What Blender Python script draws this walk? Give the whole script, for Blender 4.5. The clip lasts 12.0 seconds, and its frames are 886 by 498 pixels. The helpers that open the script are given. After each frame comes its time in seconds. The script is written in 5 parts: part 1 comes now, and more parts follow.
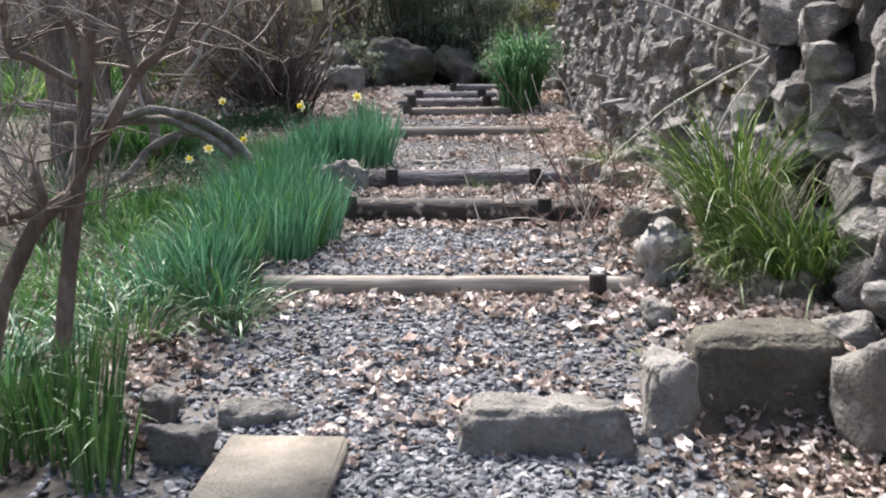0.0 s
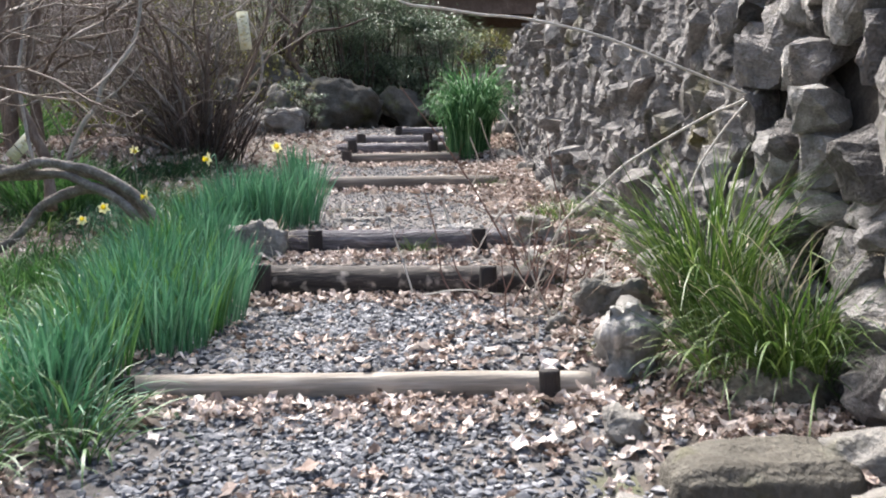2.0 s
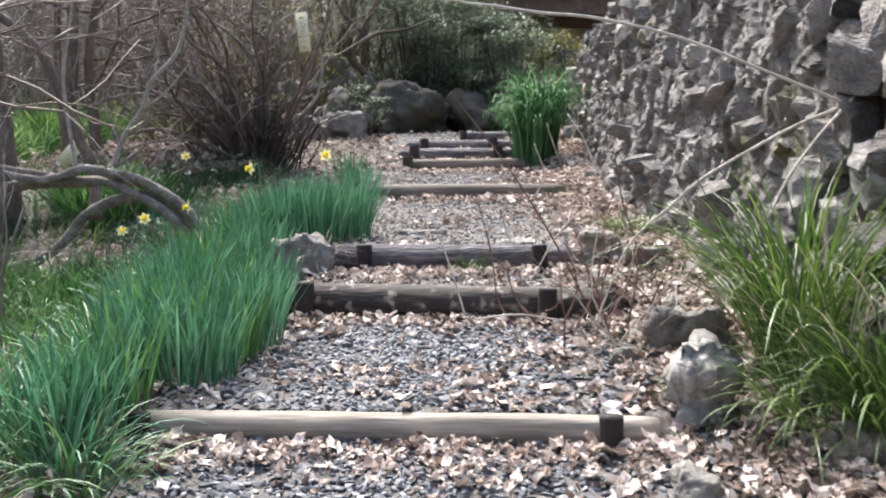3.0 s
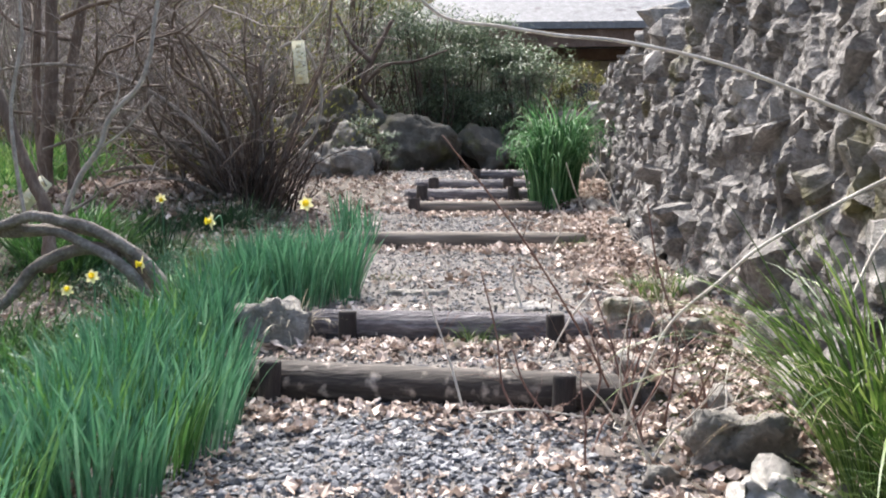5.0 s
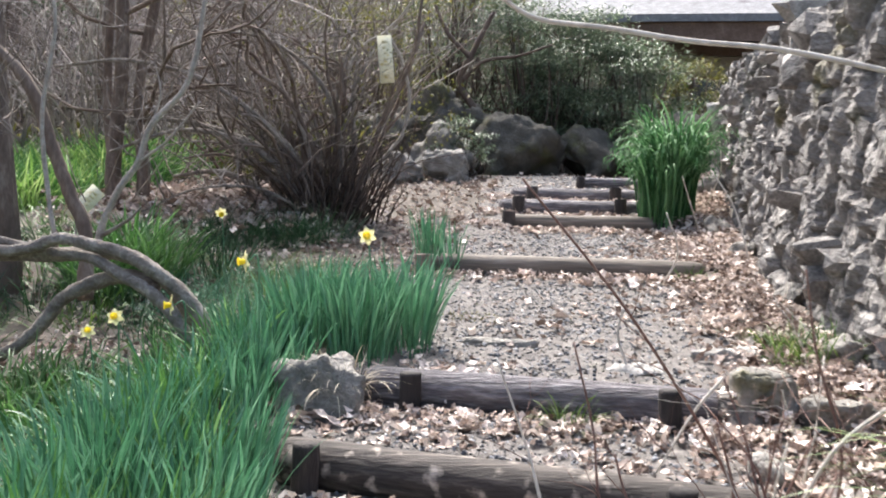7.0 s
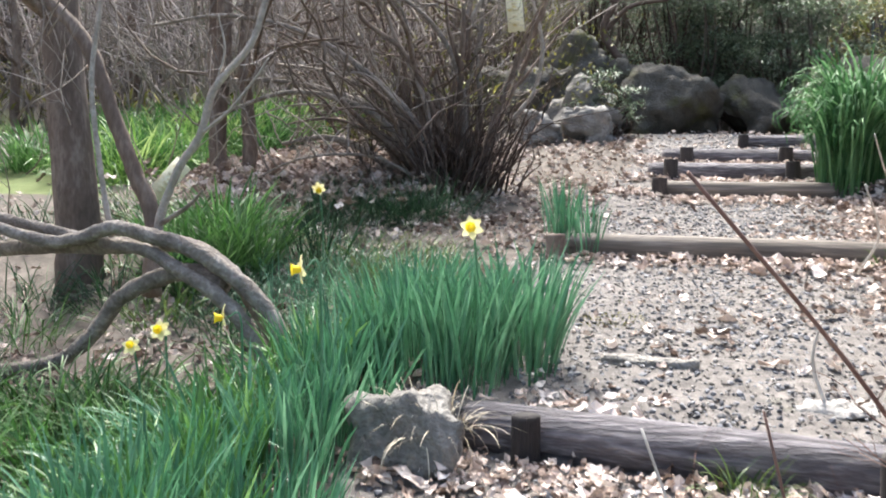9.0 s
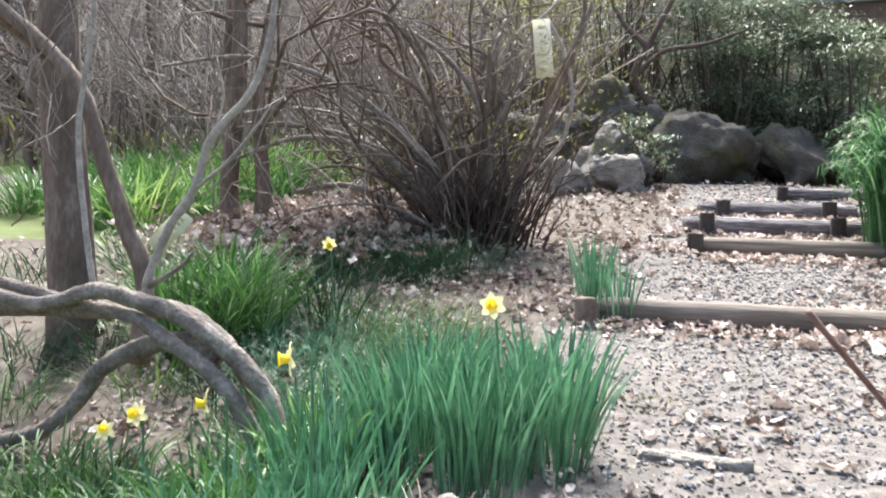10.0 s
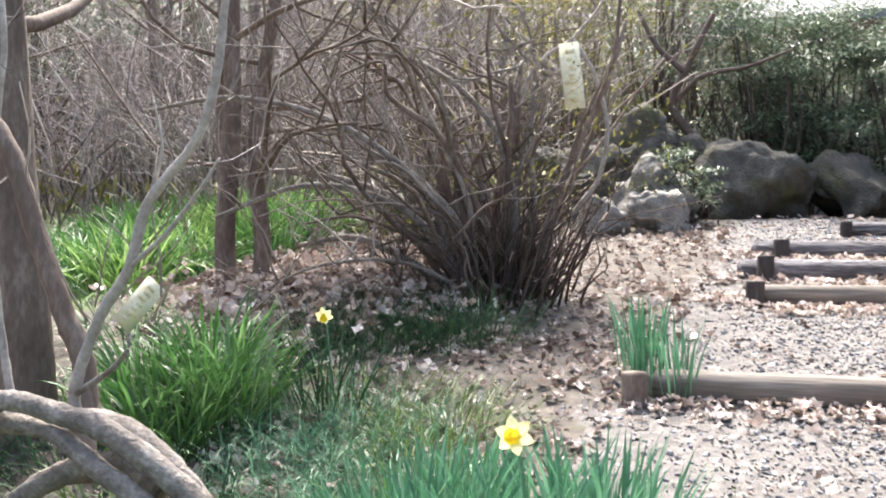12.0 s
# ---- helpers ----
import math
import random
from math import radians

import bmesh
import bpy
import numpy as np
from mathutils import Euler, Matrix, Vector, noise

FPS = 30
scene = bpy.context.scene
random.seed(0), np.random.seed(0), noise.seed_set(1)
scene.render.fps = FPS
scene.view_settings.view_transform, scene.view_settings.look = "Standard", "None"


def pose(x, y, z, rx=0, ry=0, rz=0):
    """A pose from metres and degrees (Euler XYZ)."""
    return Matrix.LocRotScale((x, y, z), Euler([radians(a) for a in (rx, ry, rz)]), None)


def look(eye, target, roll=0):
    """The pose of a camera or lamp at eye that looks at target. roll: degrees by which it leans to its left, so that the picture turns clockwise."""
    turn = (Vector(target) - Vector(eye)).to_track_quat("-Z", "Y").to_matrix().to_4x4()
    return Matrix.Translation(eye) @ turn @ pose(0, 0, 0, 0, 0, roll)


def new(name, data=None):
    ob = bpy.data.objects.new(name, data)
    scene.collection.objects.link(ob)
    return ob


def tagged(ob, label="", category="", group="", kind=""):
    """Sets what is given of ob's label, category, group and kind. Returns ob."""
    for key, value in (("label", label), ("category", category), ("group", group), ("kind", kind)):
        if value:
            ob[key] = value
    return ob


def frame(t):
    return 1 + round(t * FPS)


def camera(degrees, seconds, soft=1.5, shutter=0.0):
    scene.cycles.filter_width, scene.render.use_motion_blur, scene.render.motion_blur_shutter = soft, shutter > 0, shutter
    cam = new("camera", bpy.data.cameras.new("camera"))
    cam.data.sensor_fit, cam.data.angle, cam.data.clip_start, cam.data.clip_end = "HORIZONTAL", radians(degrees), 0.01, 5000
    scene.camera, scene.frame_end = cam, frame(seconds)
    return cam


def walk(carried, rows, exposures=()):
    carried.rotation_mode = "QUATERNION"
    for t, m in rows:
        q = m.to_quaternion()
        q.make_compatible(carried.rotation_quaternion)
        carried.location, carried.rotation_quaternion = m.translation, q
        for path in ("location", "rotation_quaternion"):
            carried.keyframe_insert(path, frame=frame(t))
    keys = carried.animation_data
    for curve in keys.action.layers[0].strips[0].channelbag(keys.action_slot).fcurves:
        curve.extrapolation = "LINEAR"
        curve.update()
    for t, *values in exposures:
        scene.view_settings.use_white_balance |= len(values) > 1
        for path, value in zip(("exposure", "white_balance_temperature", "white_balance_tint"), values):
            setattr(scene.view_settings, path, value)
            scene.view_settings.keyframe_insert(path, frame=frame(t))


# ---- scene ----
cam = camera(46.8, 12.0, soft=1.9, shutter=0.5)
PATH = [
    (0, (0.14, -0.029, 1.387), (0.099, 1.96, 1.186), -0.3),
    (0.5, (0.172, 0.229, 1.394), (0.117, 2.221, 1.219), 0.4),
    (1, (0.216, 0.506, 1.426), (0.196, 2.498, 1.248), -0.0),
    (1.5, (0.244, 0.703, 1.483), (0.283, 2.694, 1.296), -0.9),
    (2, (0.301, 0.944, 1.509), (0.34, 2.939, 1.38), -0.7),
    (2.5, (0.351, 1.179, 1.547), (0.316, 3.175, 1.422), -1.0),
    (3, (0.391, 1.412, 1.571), (0.291, 3.406, 1.446), -0.3),
    (3.2, (0.401, 1.498, 1.58), (0.284, 3.491, 1.458), 0.5),
    (4.8, (0.447, 2.315, 1.705), (0.302, 4.308, 1.619), 0.7),
    (5, (0.453, 2.39, 1.695), (0.314, 4.384, 1.632), 0.2),
    (5.5, (0.51, 2.622, 1.727), (0.362, 4.615, 1.678), 0.7),
    (6, (0.531, 2.888, 1.817), (0.305, 4.874, 1.754), -0.2),
    (6.5, (0.498, 3.143, 1.881), (0.203, 5.119, 1.805), 0.4),
    (8.5, (0.333, 4.225, 1.938), (-0.185, 6.153, 1.822), 1.8),
    (9, (0.319, 4.504, 1.993), (-0.297, 6.399, 1.82), 0.6),
    (9.5, (0.275, 4.719, 2.046), (-0.368, 6.607, 1.901), 1.1),
    (10, (0.193, 4.951, 2.076), (-0.47, 6.835, 1.979), 1.5),
    (10.5, (0.118, 5.171, 2.102), (-0.555, 7.054, 2.035), 0.4),
    (11, (0.073, 5.403, 2.127), (-0.615, 7.281, 2.097), 0.2),
    (11.5, (0.03, 5.637, 2.17), (-0.672, 7.509, 2.132), -1.8),
    (12, (-0.037, 5.835, 2.186), (-0.763, 7.698, 2.156), -0.3),
]
EXPOSURES = [(0, 1.68, 6400, 9), (2, 1.82, 6400, 8), (6.5, 2.05, 6500, 8), (9.5, 2.36, 6500, 6), (12, 2.64, 6600, 8)]
walk(cam, [(t, look(eye, target, roll)) for t, eye, target, roll in PATH], EXPOSURES)

# ---- light ----
world = bpy.data.worlds.new("overcast_sky")
scene.world = world
world.use_nodes = True
wn, wl = world.node_tree.nodes, world.node_tree.links
sky = wn.new("ShaderNodeTexSky")
sky.sky_type, sky.sun_disc = "NISHITA", False
sky.sun_elevation, sky.sun_rotation = radians(54), radians(-28)
sky.air_density, sky.dust_density, sky.ozone_density = 1.0, 5.0, 0.6
wl.new(sky.outputs["Color"], wn["Background"].inputs["Color"])
wn["Background"].inputs["Strength"].default_value = 0.095
sun_data = bpy.data.lights.new("sun", "SUN")
sun_data.energy, sun_data.angle, sun_data.color = 3.1, radians(16), (1.0, 0.96, 0.93)
sun = new("sun", sun_data)
sun.matrix_basis = look((0, 0, 30), (math.sin(radians(28)) * 16, -math.cos(radians(28)) * 16, 7))


# ---- materials ----
def surface(name, colours, scale=8.0, rough=0.85, bump=0.3, fine=60.0, island=0.0, thing=0.0, stains=None, stain_scale=1.5, stain_cut=0.55,
            stretch=(1, 1, 1), see_through=0.0, spec=0.3, relief=0.02):
    """A weathered surface: two scales of noise through a colour ramp, stains with a shape of their own, relief."""
    m = bpy.data.materials.new(name)
    m.use_nodes = True
    n, l = m.node_tree.nodes, m.node_tree.links
    b = n["Principled BSDF"]
    co = n.new("ShaderNodeTexCoord")
    mp = n.new("ShaderNodeMapping")
    mp.inputs["Scale"].default_value = stretch
    l.new(co.outputs["Object"], mp.inputs["Vector"])
    coarse, grain = n.new("ShaderNodeTexNoise"), n.new("ShaderNodeTexNoise")
    coarse.inputs["Scale"].default_value, coarse.inputs["Detail"].default_value = scale, 9
    coarse.inputs["Roughness"].default_value = 0.62
    grain.inputs["Scale"].default_value, grain.inputs["Detail"].default_value = fine, 4
    for t in (coarse, grain):
        l.new(mp.outputs["Vector"], t.inputs["Vector"])
    mix = n.new("ShaderNodeMath")
    mix.operation = "MULTIPLY_ADD"
    mix.inputs[1].default_value = 0.35
    l.new(grain.outputs["Fac"], mix.inputs[0])
    half = n.new("ShaderNodeMath")
    half.operation = "MULTIPLY"
    half.inputs[1].default_value = 0.65
    l.new(coarse.outputs["Fac"], half.inputs[0])
    l.new(half.outputs[0], mix.inputs[2])
    value = mix.outputs[0]
    for amount, kind in ((island, "ShaderNodeNewGeometry"), (thing, "ShaderNodeObjectInfo")):
        if amount:
            src = n.new(kind)
            sub = n.new("ShaderNodeMath")
            sub.operation = "MULTIPLY_ADD"
            sub.inputs[1].default_value, sub.inputs[2].default_value = amount, -amount / 2
            l.new(src.outputs["Random Per Island" if kind == "ShaderNodeNewGeometry" else "Random"], sub.inputs[0])
            add = n.new("ShaderNodeMath")
            l.new(value, add.inputs[0])
            l.new(sub.outputs[0], add.inputs[1])
            value = add.outputs[0]
    ramp = n.new("ShaderNodeValToRGB")
    el = ramp.color_ramp.elements
    while len(el) < len(colours):
        el.new(0.5)
    spread = 0.5 if not (island or thing) else 0.8
    for i, c in enumerate(colours):
        el[i].position = 0.5 - spread / 2 + spread * i / (len(colours) - 1)
        el[i].color = (*c, 1)
    l.new(value, ramp.inputs["Fac"])
    colour = ramp.outputs["Color"]
    for tint, stain_scale, stain_cut in ([] if not stains else stains if isinstance(stains, list) else [(stains, stain_scale, stain_cut)]):
        big = n.new("ShaderNodeTexNoise")
        big.inputs["Scale"].default_value, big.inputs["Detail"].default_value = stain_scale, 7
        l.new(co.outputs["Object"], big.inputs["Vector"])
        cut = n.new("ShaderNodeMapRange")
        cut.inputs["From Min"].default_value, cut.inputs["From Max"].default_value = stain_cut, stain_cut + 0.12
        l.new(big.outputs["Fac"], cut.inputs["Value"])
        blend = n.new("ShaderNodeMix")
        blend.data_type = "RGBA"
        l.new(cut.outputs["Result"], blend.inputs["Factor"])
        l.new(colour, blend.inputs["A"])
        blend.inputs["B"].default_value = (*tint, 1)
        colour = blend.outputs["Result"]
    l.new(colour, b.inputs["Base Color"])
    b.inputs["Roughness"].default_value = rough
    b.inputs["Specular IOR Level"].default_value = spec
    if bump:
        bp = n.new("ShaderNodeBump")
        bp.inputs["Strength"].default_value, bp.inputs["Distance"].default_value = min(bump, 1.0), relief
        l.new(mix.outputs[0], bp.inputs["Height"])
        l.new(bp.outputs["Normal"], b.inputs["Normal"])
    if see_through:
        tr = n.new("ShaderNodeBsdfTranslucent")
        ms = n.new("ShaderNodeMixShader")
        ms.inputs["Fac"].default_value = see_through
        l.new(colour, tr.inputs["Color"])
        l.new(b.outputs["BSDF"], ms.inputs[1])
        l.new(tr.outputs["BSDF"], ms.inputs[2])
        l.new(ms.outputs["Shader"], n["Material Output"].inputs["Surface"])
    return m


SOIL = surface("soil", [(0.03, 0.025, 0.021), (0.08, 0.067, 0.057), (0.17, 0.147, 0.128)], 5, 0.95, 0.6, 45, stains=(0.07, 0.085, 0.03), stain_scale=1.3, stain_cut=0.6)
GRIT = surface("gravelly_soil", [(0.04, 0.037, 0.036), (0.125, 0.114, 0.108), (0.29, 0.265, 0.25)], 16, 0.95, 1.0, 170, stains=(0.10, 0.11, 0.045), stain_scale=1.7, stain_cut=0.64)
TURF = surface("rough_turf", [(0.035, 0.05, 0.015), (0.09, 0.12, 0.035), (0.17, 0.16, 0.08)], 4, 0.95, 0.6, 40)
GRAVEL = surface("gravel_stone", [(0.03, 0.032, 0.04), (0.085, 0.09, 0.106), (0.155, 0.16, 0.178), (0.32, 0.315, 0.325)], 20, 0.7, 0.3, 90, island=0.75)
LITTER = surface("dead_leaf", [(0.08, 0.052, 0.041), (0.22, 0.163, 0.136), (0.42, 0.345, 0.305), (0.67, 0.605, 0.56)], 25, 0.8, 0.2, 120, island=0.75, see_through=0.12)
PALE_LITTER = surface("bleached_leaf", [(0.3, 0.22, 0.18), (0.62, 0.52, 0.46), (0.85, 0.78, 0.74)], 25, 0.7, 0.2, 120, island=0.7, see_through=0.1)
ROCK = surface("wall_rock", [(0.024, 0.022, 0.022), (0.12, 0.111, 0.107), (0.26, 0.242, 0.233), (0.5, 0.475, 0.46)], 4, 0.9, 1.0, 22, thing=0.35, stains=[((0.085, 0.075, 0.03), 1.6, 0.62), ((0.42, 0.395, 0.38), 2.6, 0.64)], relief=0.08)
ROCK_JOINED = surface("wall_rock_far", [(0.026, 0.024, 0.023), (0.11, 0.102, 0.097), (0.235, 0.22, 0.21), (0.46, 0.44, 0.42)], 7, 0.92, 1.0, 45, stains=[((0.5, 0.475, 0.455), 2.2, 0.63), ((0.1, 0.09, 0.032), 1.4, 0.6)], relief=0.04)
PALE_ROCK = surface("lichened_rock", [(0.1, 0.095, 0.09), (0.27, 0.255, 0.24), (0.58, 0.555, 0.53)], 6, 0.9, 1.0, 40, relief=0.04)
GREY_ROCK = surface("weathered_grey_rock", [(0.07, 0.067, 0.062), (0.19, 0.178, 0.163), (0.42, 0.395, 0.365)], 9, 0.9, 1.0, 50, thing=0.2, relief=0.05, stains=(0.10, 0.095, 0.05), stain_scale=3, stain_cut=0.62)
MOSSY_ROCK = surface("mossy_dark_rock", [(0.035, 0.032, 0.027), (0.095, 0.086, 0.072), (0.2, 0.185, 0.16)], 7, 0.95, 1.0, 45, thing=0.15, relief=0.06, stains=[((0.09, 0.088, 0.04), 2.5, 0.58), ((0.24, 0.23, 0.2), 5, 0.64)])
# near-black on purpose: paints the shade in the gaps between wall stones
BACKING = surface("wall_gap_shade", [(0.012, 0.011, 0.01), (0.035, 0.031, 0.028), (0.08, 0.07, 0.06)], 9, 0.95, 0.9, 45)
HILL = surface("wooded_hillside", [(0.05, 0.042, 0.035), (0.15, 0.128, 0.11), (0.33, 0.29, 0.26)], 1.5, 0.95, 0.5, 14, stains=(0.07, 0.1, 0.03), stain_scale=0.5, stain_cut=0.52)
PAVER = surface("buff_concrete", [(0.12, 0.107, 0.088), (0.235, 0.212, 0.177), (0.37, 0.338, 0.288)], 6, 0.95, 0.6, 80, stains=(0.12, 0.11, 0.08), stain_scale=5, stain_cut=0.6)
LOG_PALE = surface("bleached_log", [(0.09, 0.075, 0.06), (0.28, 0.245, 0.21), (0.55, 0.51, 0.46)], 2.2, 0.85, 0.6, 8, stretch=(0.6, 9, 9), stains=(0.09, 0.075, 0.055), stain_scale=4, stain_cut=0.62)
LOG_DARK = surface("wet_dark_log", [(0.012, 0.01, 0.0095), (0.042, 0.035, 0.032), (0.17, 0.142, 0.128)], 2.5, 0.8, 0.8, 8, stretch=(0.7, 9, 9), stains=(0.36, 0.31, 0.27), stain_scale=11, stain_cut=0.56)
LOG_BARK = surface("grey_bark_log", [(0.022, 0.02, 0.022), (0.12, 0.11, 0.12), (0.36, 0.34, 0.36)], 3.5, 0.85, 1.0, 9, stretch=(1.4, 9, 9), relief=0.05)
LOG_TAN = surface("tan_log", [(0.045, 0.037, 0.032), (0.125, 0.107, 0.093), (0.29, 0.255, 0.225)], 2.2, 0.85, 0.6, 8, stretch=(0.6, 9, 9))
POST_DARK = surface("tarred_post", [(0.012, 0.011, 0.012), (0.035, 0.03, 0.03), (0.09, 0.075, 0.07)], 6, 0.85, 0.8, 20, stretch=(8, 8, 1), thing=0.2)
DAFFODIL = surface("daffodil_leaf", [(0.024, 0.085, 0.042), (0.068, 0.195, 0.1), (0.2, 0.38, 0.24)], 6, 0.42, 0.0, 60, island=0.6, see_through=0.25, spec=0.5)
YOUNG_LEAF = surface("young_green_leaf", [(0.025, 0.08, 0.018), (0.075, 0.185, 0.045), (0.21, 0.36, 0.14)], 6, 0.5, 0.0, 60, island=0.6, see_through=0.3, spec=0.5)
SEDGE = surface("sedge_blade", [(0.018, 0.042, 0.008), (0.05, 0.105, 0.018), (0.18, 0.25, 0.065)], 6, 0.5, 0.0, 60, island=0.7, see_through=0.3, spec=0.5)
FOLDED_LEAF = surface("folded_green_leaf", [(0.02, 0.055, 0.012), (0.05, 0.12, 0.03), (0.15, 0.26, 0.1)], 6, 0.5, 0.0, 60, island=0.6, see_through=0.25, spec=0.5)
DARK_GRASS = surface("dark_grass_blade", [(0.01, 0.03, 0.012), (0.022, 0.06, 0.025), (0.06, 0.12, 0.05)], 6, 0.6, 0.0, 60, island=0.6, see_through=0.2)
BLUE_GREEN = surface("lily_leaf", [(0.022, 0.075, 0.025), (0.065, 0.165, 0.06), (0.19, 0.34, 0.16)], 6, 0.65, 0.0, 60, island=0.7, see_through=0.25, spec=0.25)
GRIT_CHIP = surface("pale_grit_chip", [(0.06, 0.055, 0.052), (0.15, 0.138, 0.13), (0.34, 0.315, 0.3)], 20, 0.9, 0.2, 90, island=0.7)
STRAW = surface("dry_straw", [(0.25, 0.2, 0.13), (0.48, 0.42, 0.32), (0.7, 0.65, 0.55)], 10, 0.8, 0.0, 60, island=0.5, see_through=0.15)
EVERGREEN = surface("evergreen_leaf", [(0.028, 0.046, 0.028), (0.1, 0.14, 0.085), (0.24, 0.3, 0.19)], 3, 0.5, 0.0, 30, island=0.7, see_through=0.25, spec=0.5)
OLIVE_LEAF = surface("olive_leaf", [(0.05, 0.055, 0.012), (0.13, 0.13, 0.03), (0.28, 0.26, 0.07)], 3, 0.6, 0.0, 30, island=0.7, see_through=0.25)
BRIGHT_LEAF = surface("bright_leaf", [(0.11, 0.23, 0.045), (0.22, 0.36, 0.1), (0.42, 0.53, 0.22)], 3, 0.5, 0.0, 30, island=0.6, see_through=0.3)
BARK_BROWN = surface("brown_bark", [(0.038, 0.027, 0.021), (0.135, 0.1, 0.081), (0.3, 0.25, 0.215)], 7, 0.9, 0.6, 50, stretch=(1, 1, 0.35))
BARK_GREY = surface("grey_branch_bark", [(0.055, 0.046, 0.039), (0.19, 0.163, 0.143), (0.43, 0.395, 0.36)], 12, 0.9, 1.0, 60, relief=0.03)
PALE_BARK = surface("pale_smooth_bark", [(0.14, 0.12, 0.1), (0.31, 0.275, 0.245), (0.52, 0.48, 0.44)], 12, 0.85, 0.8, 60)
BARK_TWIG = surface("dull_twig_bark", [(0.07, 0.056, 0.048), (0.21, 0.175, 0.15), (0.4, 0.355, 0.32)], 6, 0.9, 0.2, 50, island=0.5)
BARK_MAUVE = surface("far_twig_bark", [(0.09, 0.075, 0.07), (0.24, 0.205, 0.19), (0.48, 0.43, 0.41)], 6, 0.9, 0.0, 50, island=0.7)
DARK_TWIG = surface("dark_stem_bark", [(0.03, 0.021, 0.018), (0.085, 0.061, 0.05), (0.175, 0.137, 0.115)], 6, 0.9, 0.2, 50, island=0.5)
SPROUT = surface("red_brown_sprout", [(0.06, 0.03, 0.025), (0.15, 0.085, 0.07), (0.28, 0.2, 0.17)], 8, 0.7, 0.0, 50, island=0.4)
BLEACHED = surface("bleached_branch", [(0.3, 0.26, 0.22), (0.5, 0.46, 0.41), (0.72, 0.69, 0.64)], 9, 0.8, 0.2, 50)
PETAL = surface("cream_petal", [(0.72, 0.62, 0.22), (0.85, 0.8, 0.45), (0.9, 0.88, 0.66)], 12, 0.6, 0.0, 60, see_through=0.3)
TRUMPET = surface("yellow_trumpet", [(0.78, 0.55, 0.02), (0.86, 0.68, 0.04), (0.9, 0.78, 0.1)], 12, 0.6, 0.0, 60, see_through=0.25)
TAG_WOOD = surface("weathered_cream_board", [(0.6, 0.53, 0.32), (0.76, 0.71, 0.52), (0.86, 0.83, 0.7)], 9, 0.8, 0.2, 70, stains=(0.6, 0.48, 0.2), stain_scale=14, stain_cut=0.56)
LETTERING = surface("faded_lettering", [(0.58, 0.5, 0.27), (0.64, 0.57, 0.36), (0.7, 0.64, 0.45)], 9, 0.8, 0.0, 70)
ROOFING = surface("pale_metal_roof", [(0.1, 0.1, 0.112), (0.18, 0.18, 0.192), (0.3, 0.3, 0.315)], 8, 0.8, 0.3, 30, spec=0.2, stains=(0.09, 0.085, 0.095), stain_scale=3, stain_cut=0.6)
TIMBER = surface("brown_timber", [(0.06, 0.035, 0.025), (0.13, 0.085, 0.065), (0.24, 0.17, 0.14)], 4, 0.8, 0.3, 40)
PLASTER = surface("dull_plaster", [(0.25, 0.22, 0.19), (0.36, 0.32, 0.28), (0.45, 0.41, 0.37)], 3, 0.9, 0.2, 60)
GLASS = bpy.data.materials.new("window_glass")
GLASS.use_nodes = True
GLASS.node_tree.nodes["Principled BSDF"].inputs["Base Color"].default_value = (0.02, 0.022, 0.025, 1)
GLASS.node_tree.nodes["Principled BSDF"].inputs["Roughness"].default_value = 0.08


# ---- building tools ----
class Buf:
    """Vertices and faces gathered for one mesh."""

    def __init__(self):
        self.v, self.f, self.s = [], [], []

    def add(self, verts, faces, slot=0):
        o = len(self.v)
        self.v.extend(verts)
        self.f.extend([tuple(i + o for i in f) for f in faces])
        self.s.extend([slot] * len(faces))

    def mesh(self, name, mats, smooth=True):
        me = bpy.data.meshes.new(name)
        me.from_pydata([tuple(p) for p in self.v], [], self.f)
        for m in (mats if isinstance(mats, (list, tuple)) else [mats]):
            me.materials.append(m)
        me.polygons.foreach_set("material_index", self.s)
        me.polygons.foreach_set("use_smooth", [smooth] * len(self.f))
        me.update()
        return me


def thing(name, at, label, category, group="", kind=""):
    ob = new(name)
    ob.location = at
    ob.empty_display_size = 0.1
    return tagged(ob, label, category, group, kind)


def part(name, shape, material, parent, label="", smooth=True):
    """One mesh, given in world coordinates, under a thing or under a part."""
    if isinstance(shape, Buf):
        me = shape.mesh(name, material, smooth)
    elif isinstance(shape, bmesh.types.BMesh):
        me = bpy.data.meshes.new(name)
        shape.to_mesh(me)
        shape.free()
        me.materials.append(material)
        me.polygons.foreach_set("use_smooth", [smooth] * len(me.polygons))
    else:
        me = shape
    ob = new(name, me)
    if parent is not None:
        ob.parent = parent
        if parent.type == "EMPTY":
            ob.matrix_parent_inverse = parent.matrix_basis.inverted()
    return tagged(ob, label)


def spline(pts, n=6):
    """A smooth line through the points."""
    p = [Vector(a) for a in pts]
    p = [2 * p[0] - p[1]] + p + [2 * p[-1] - p[-2]]
    out = []
    for i in range(1, len(p) - 2):
        for k in range(n):
            t = k / n
            a, b, c, d = p[i - 1], p[i], p[i + 1], p[i + 2]
            out.append(0.5 * (2 * b + (c - a) * t + (2 * a - 5 * b + 4 * c - d) * t * t + (3 * b - a - 3 * c + d) * t ** 3))
    out.append(p[-2])
    return out


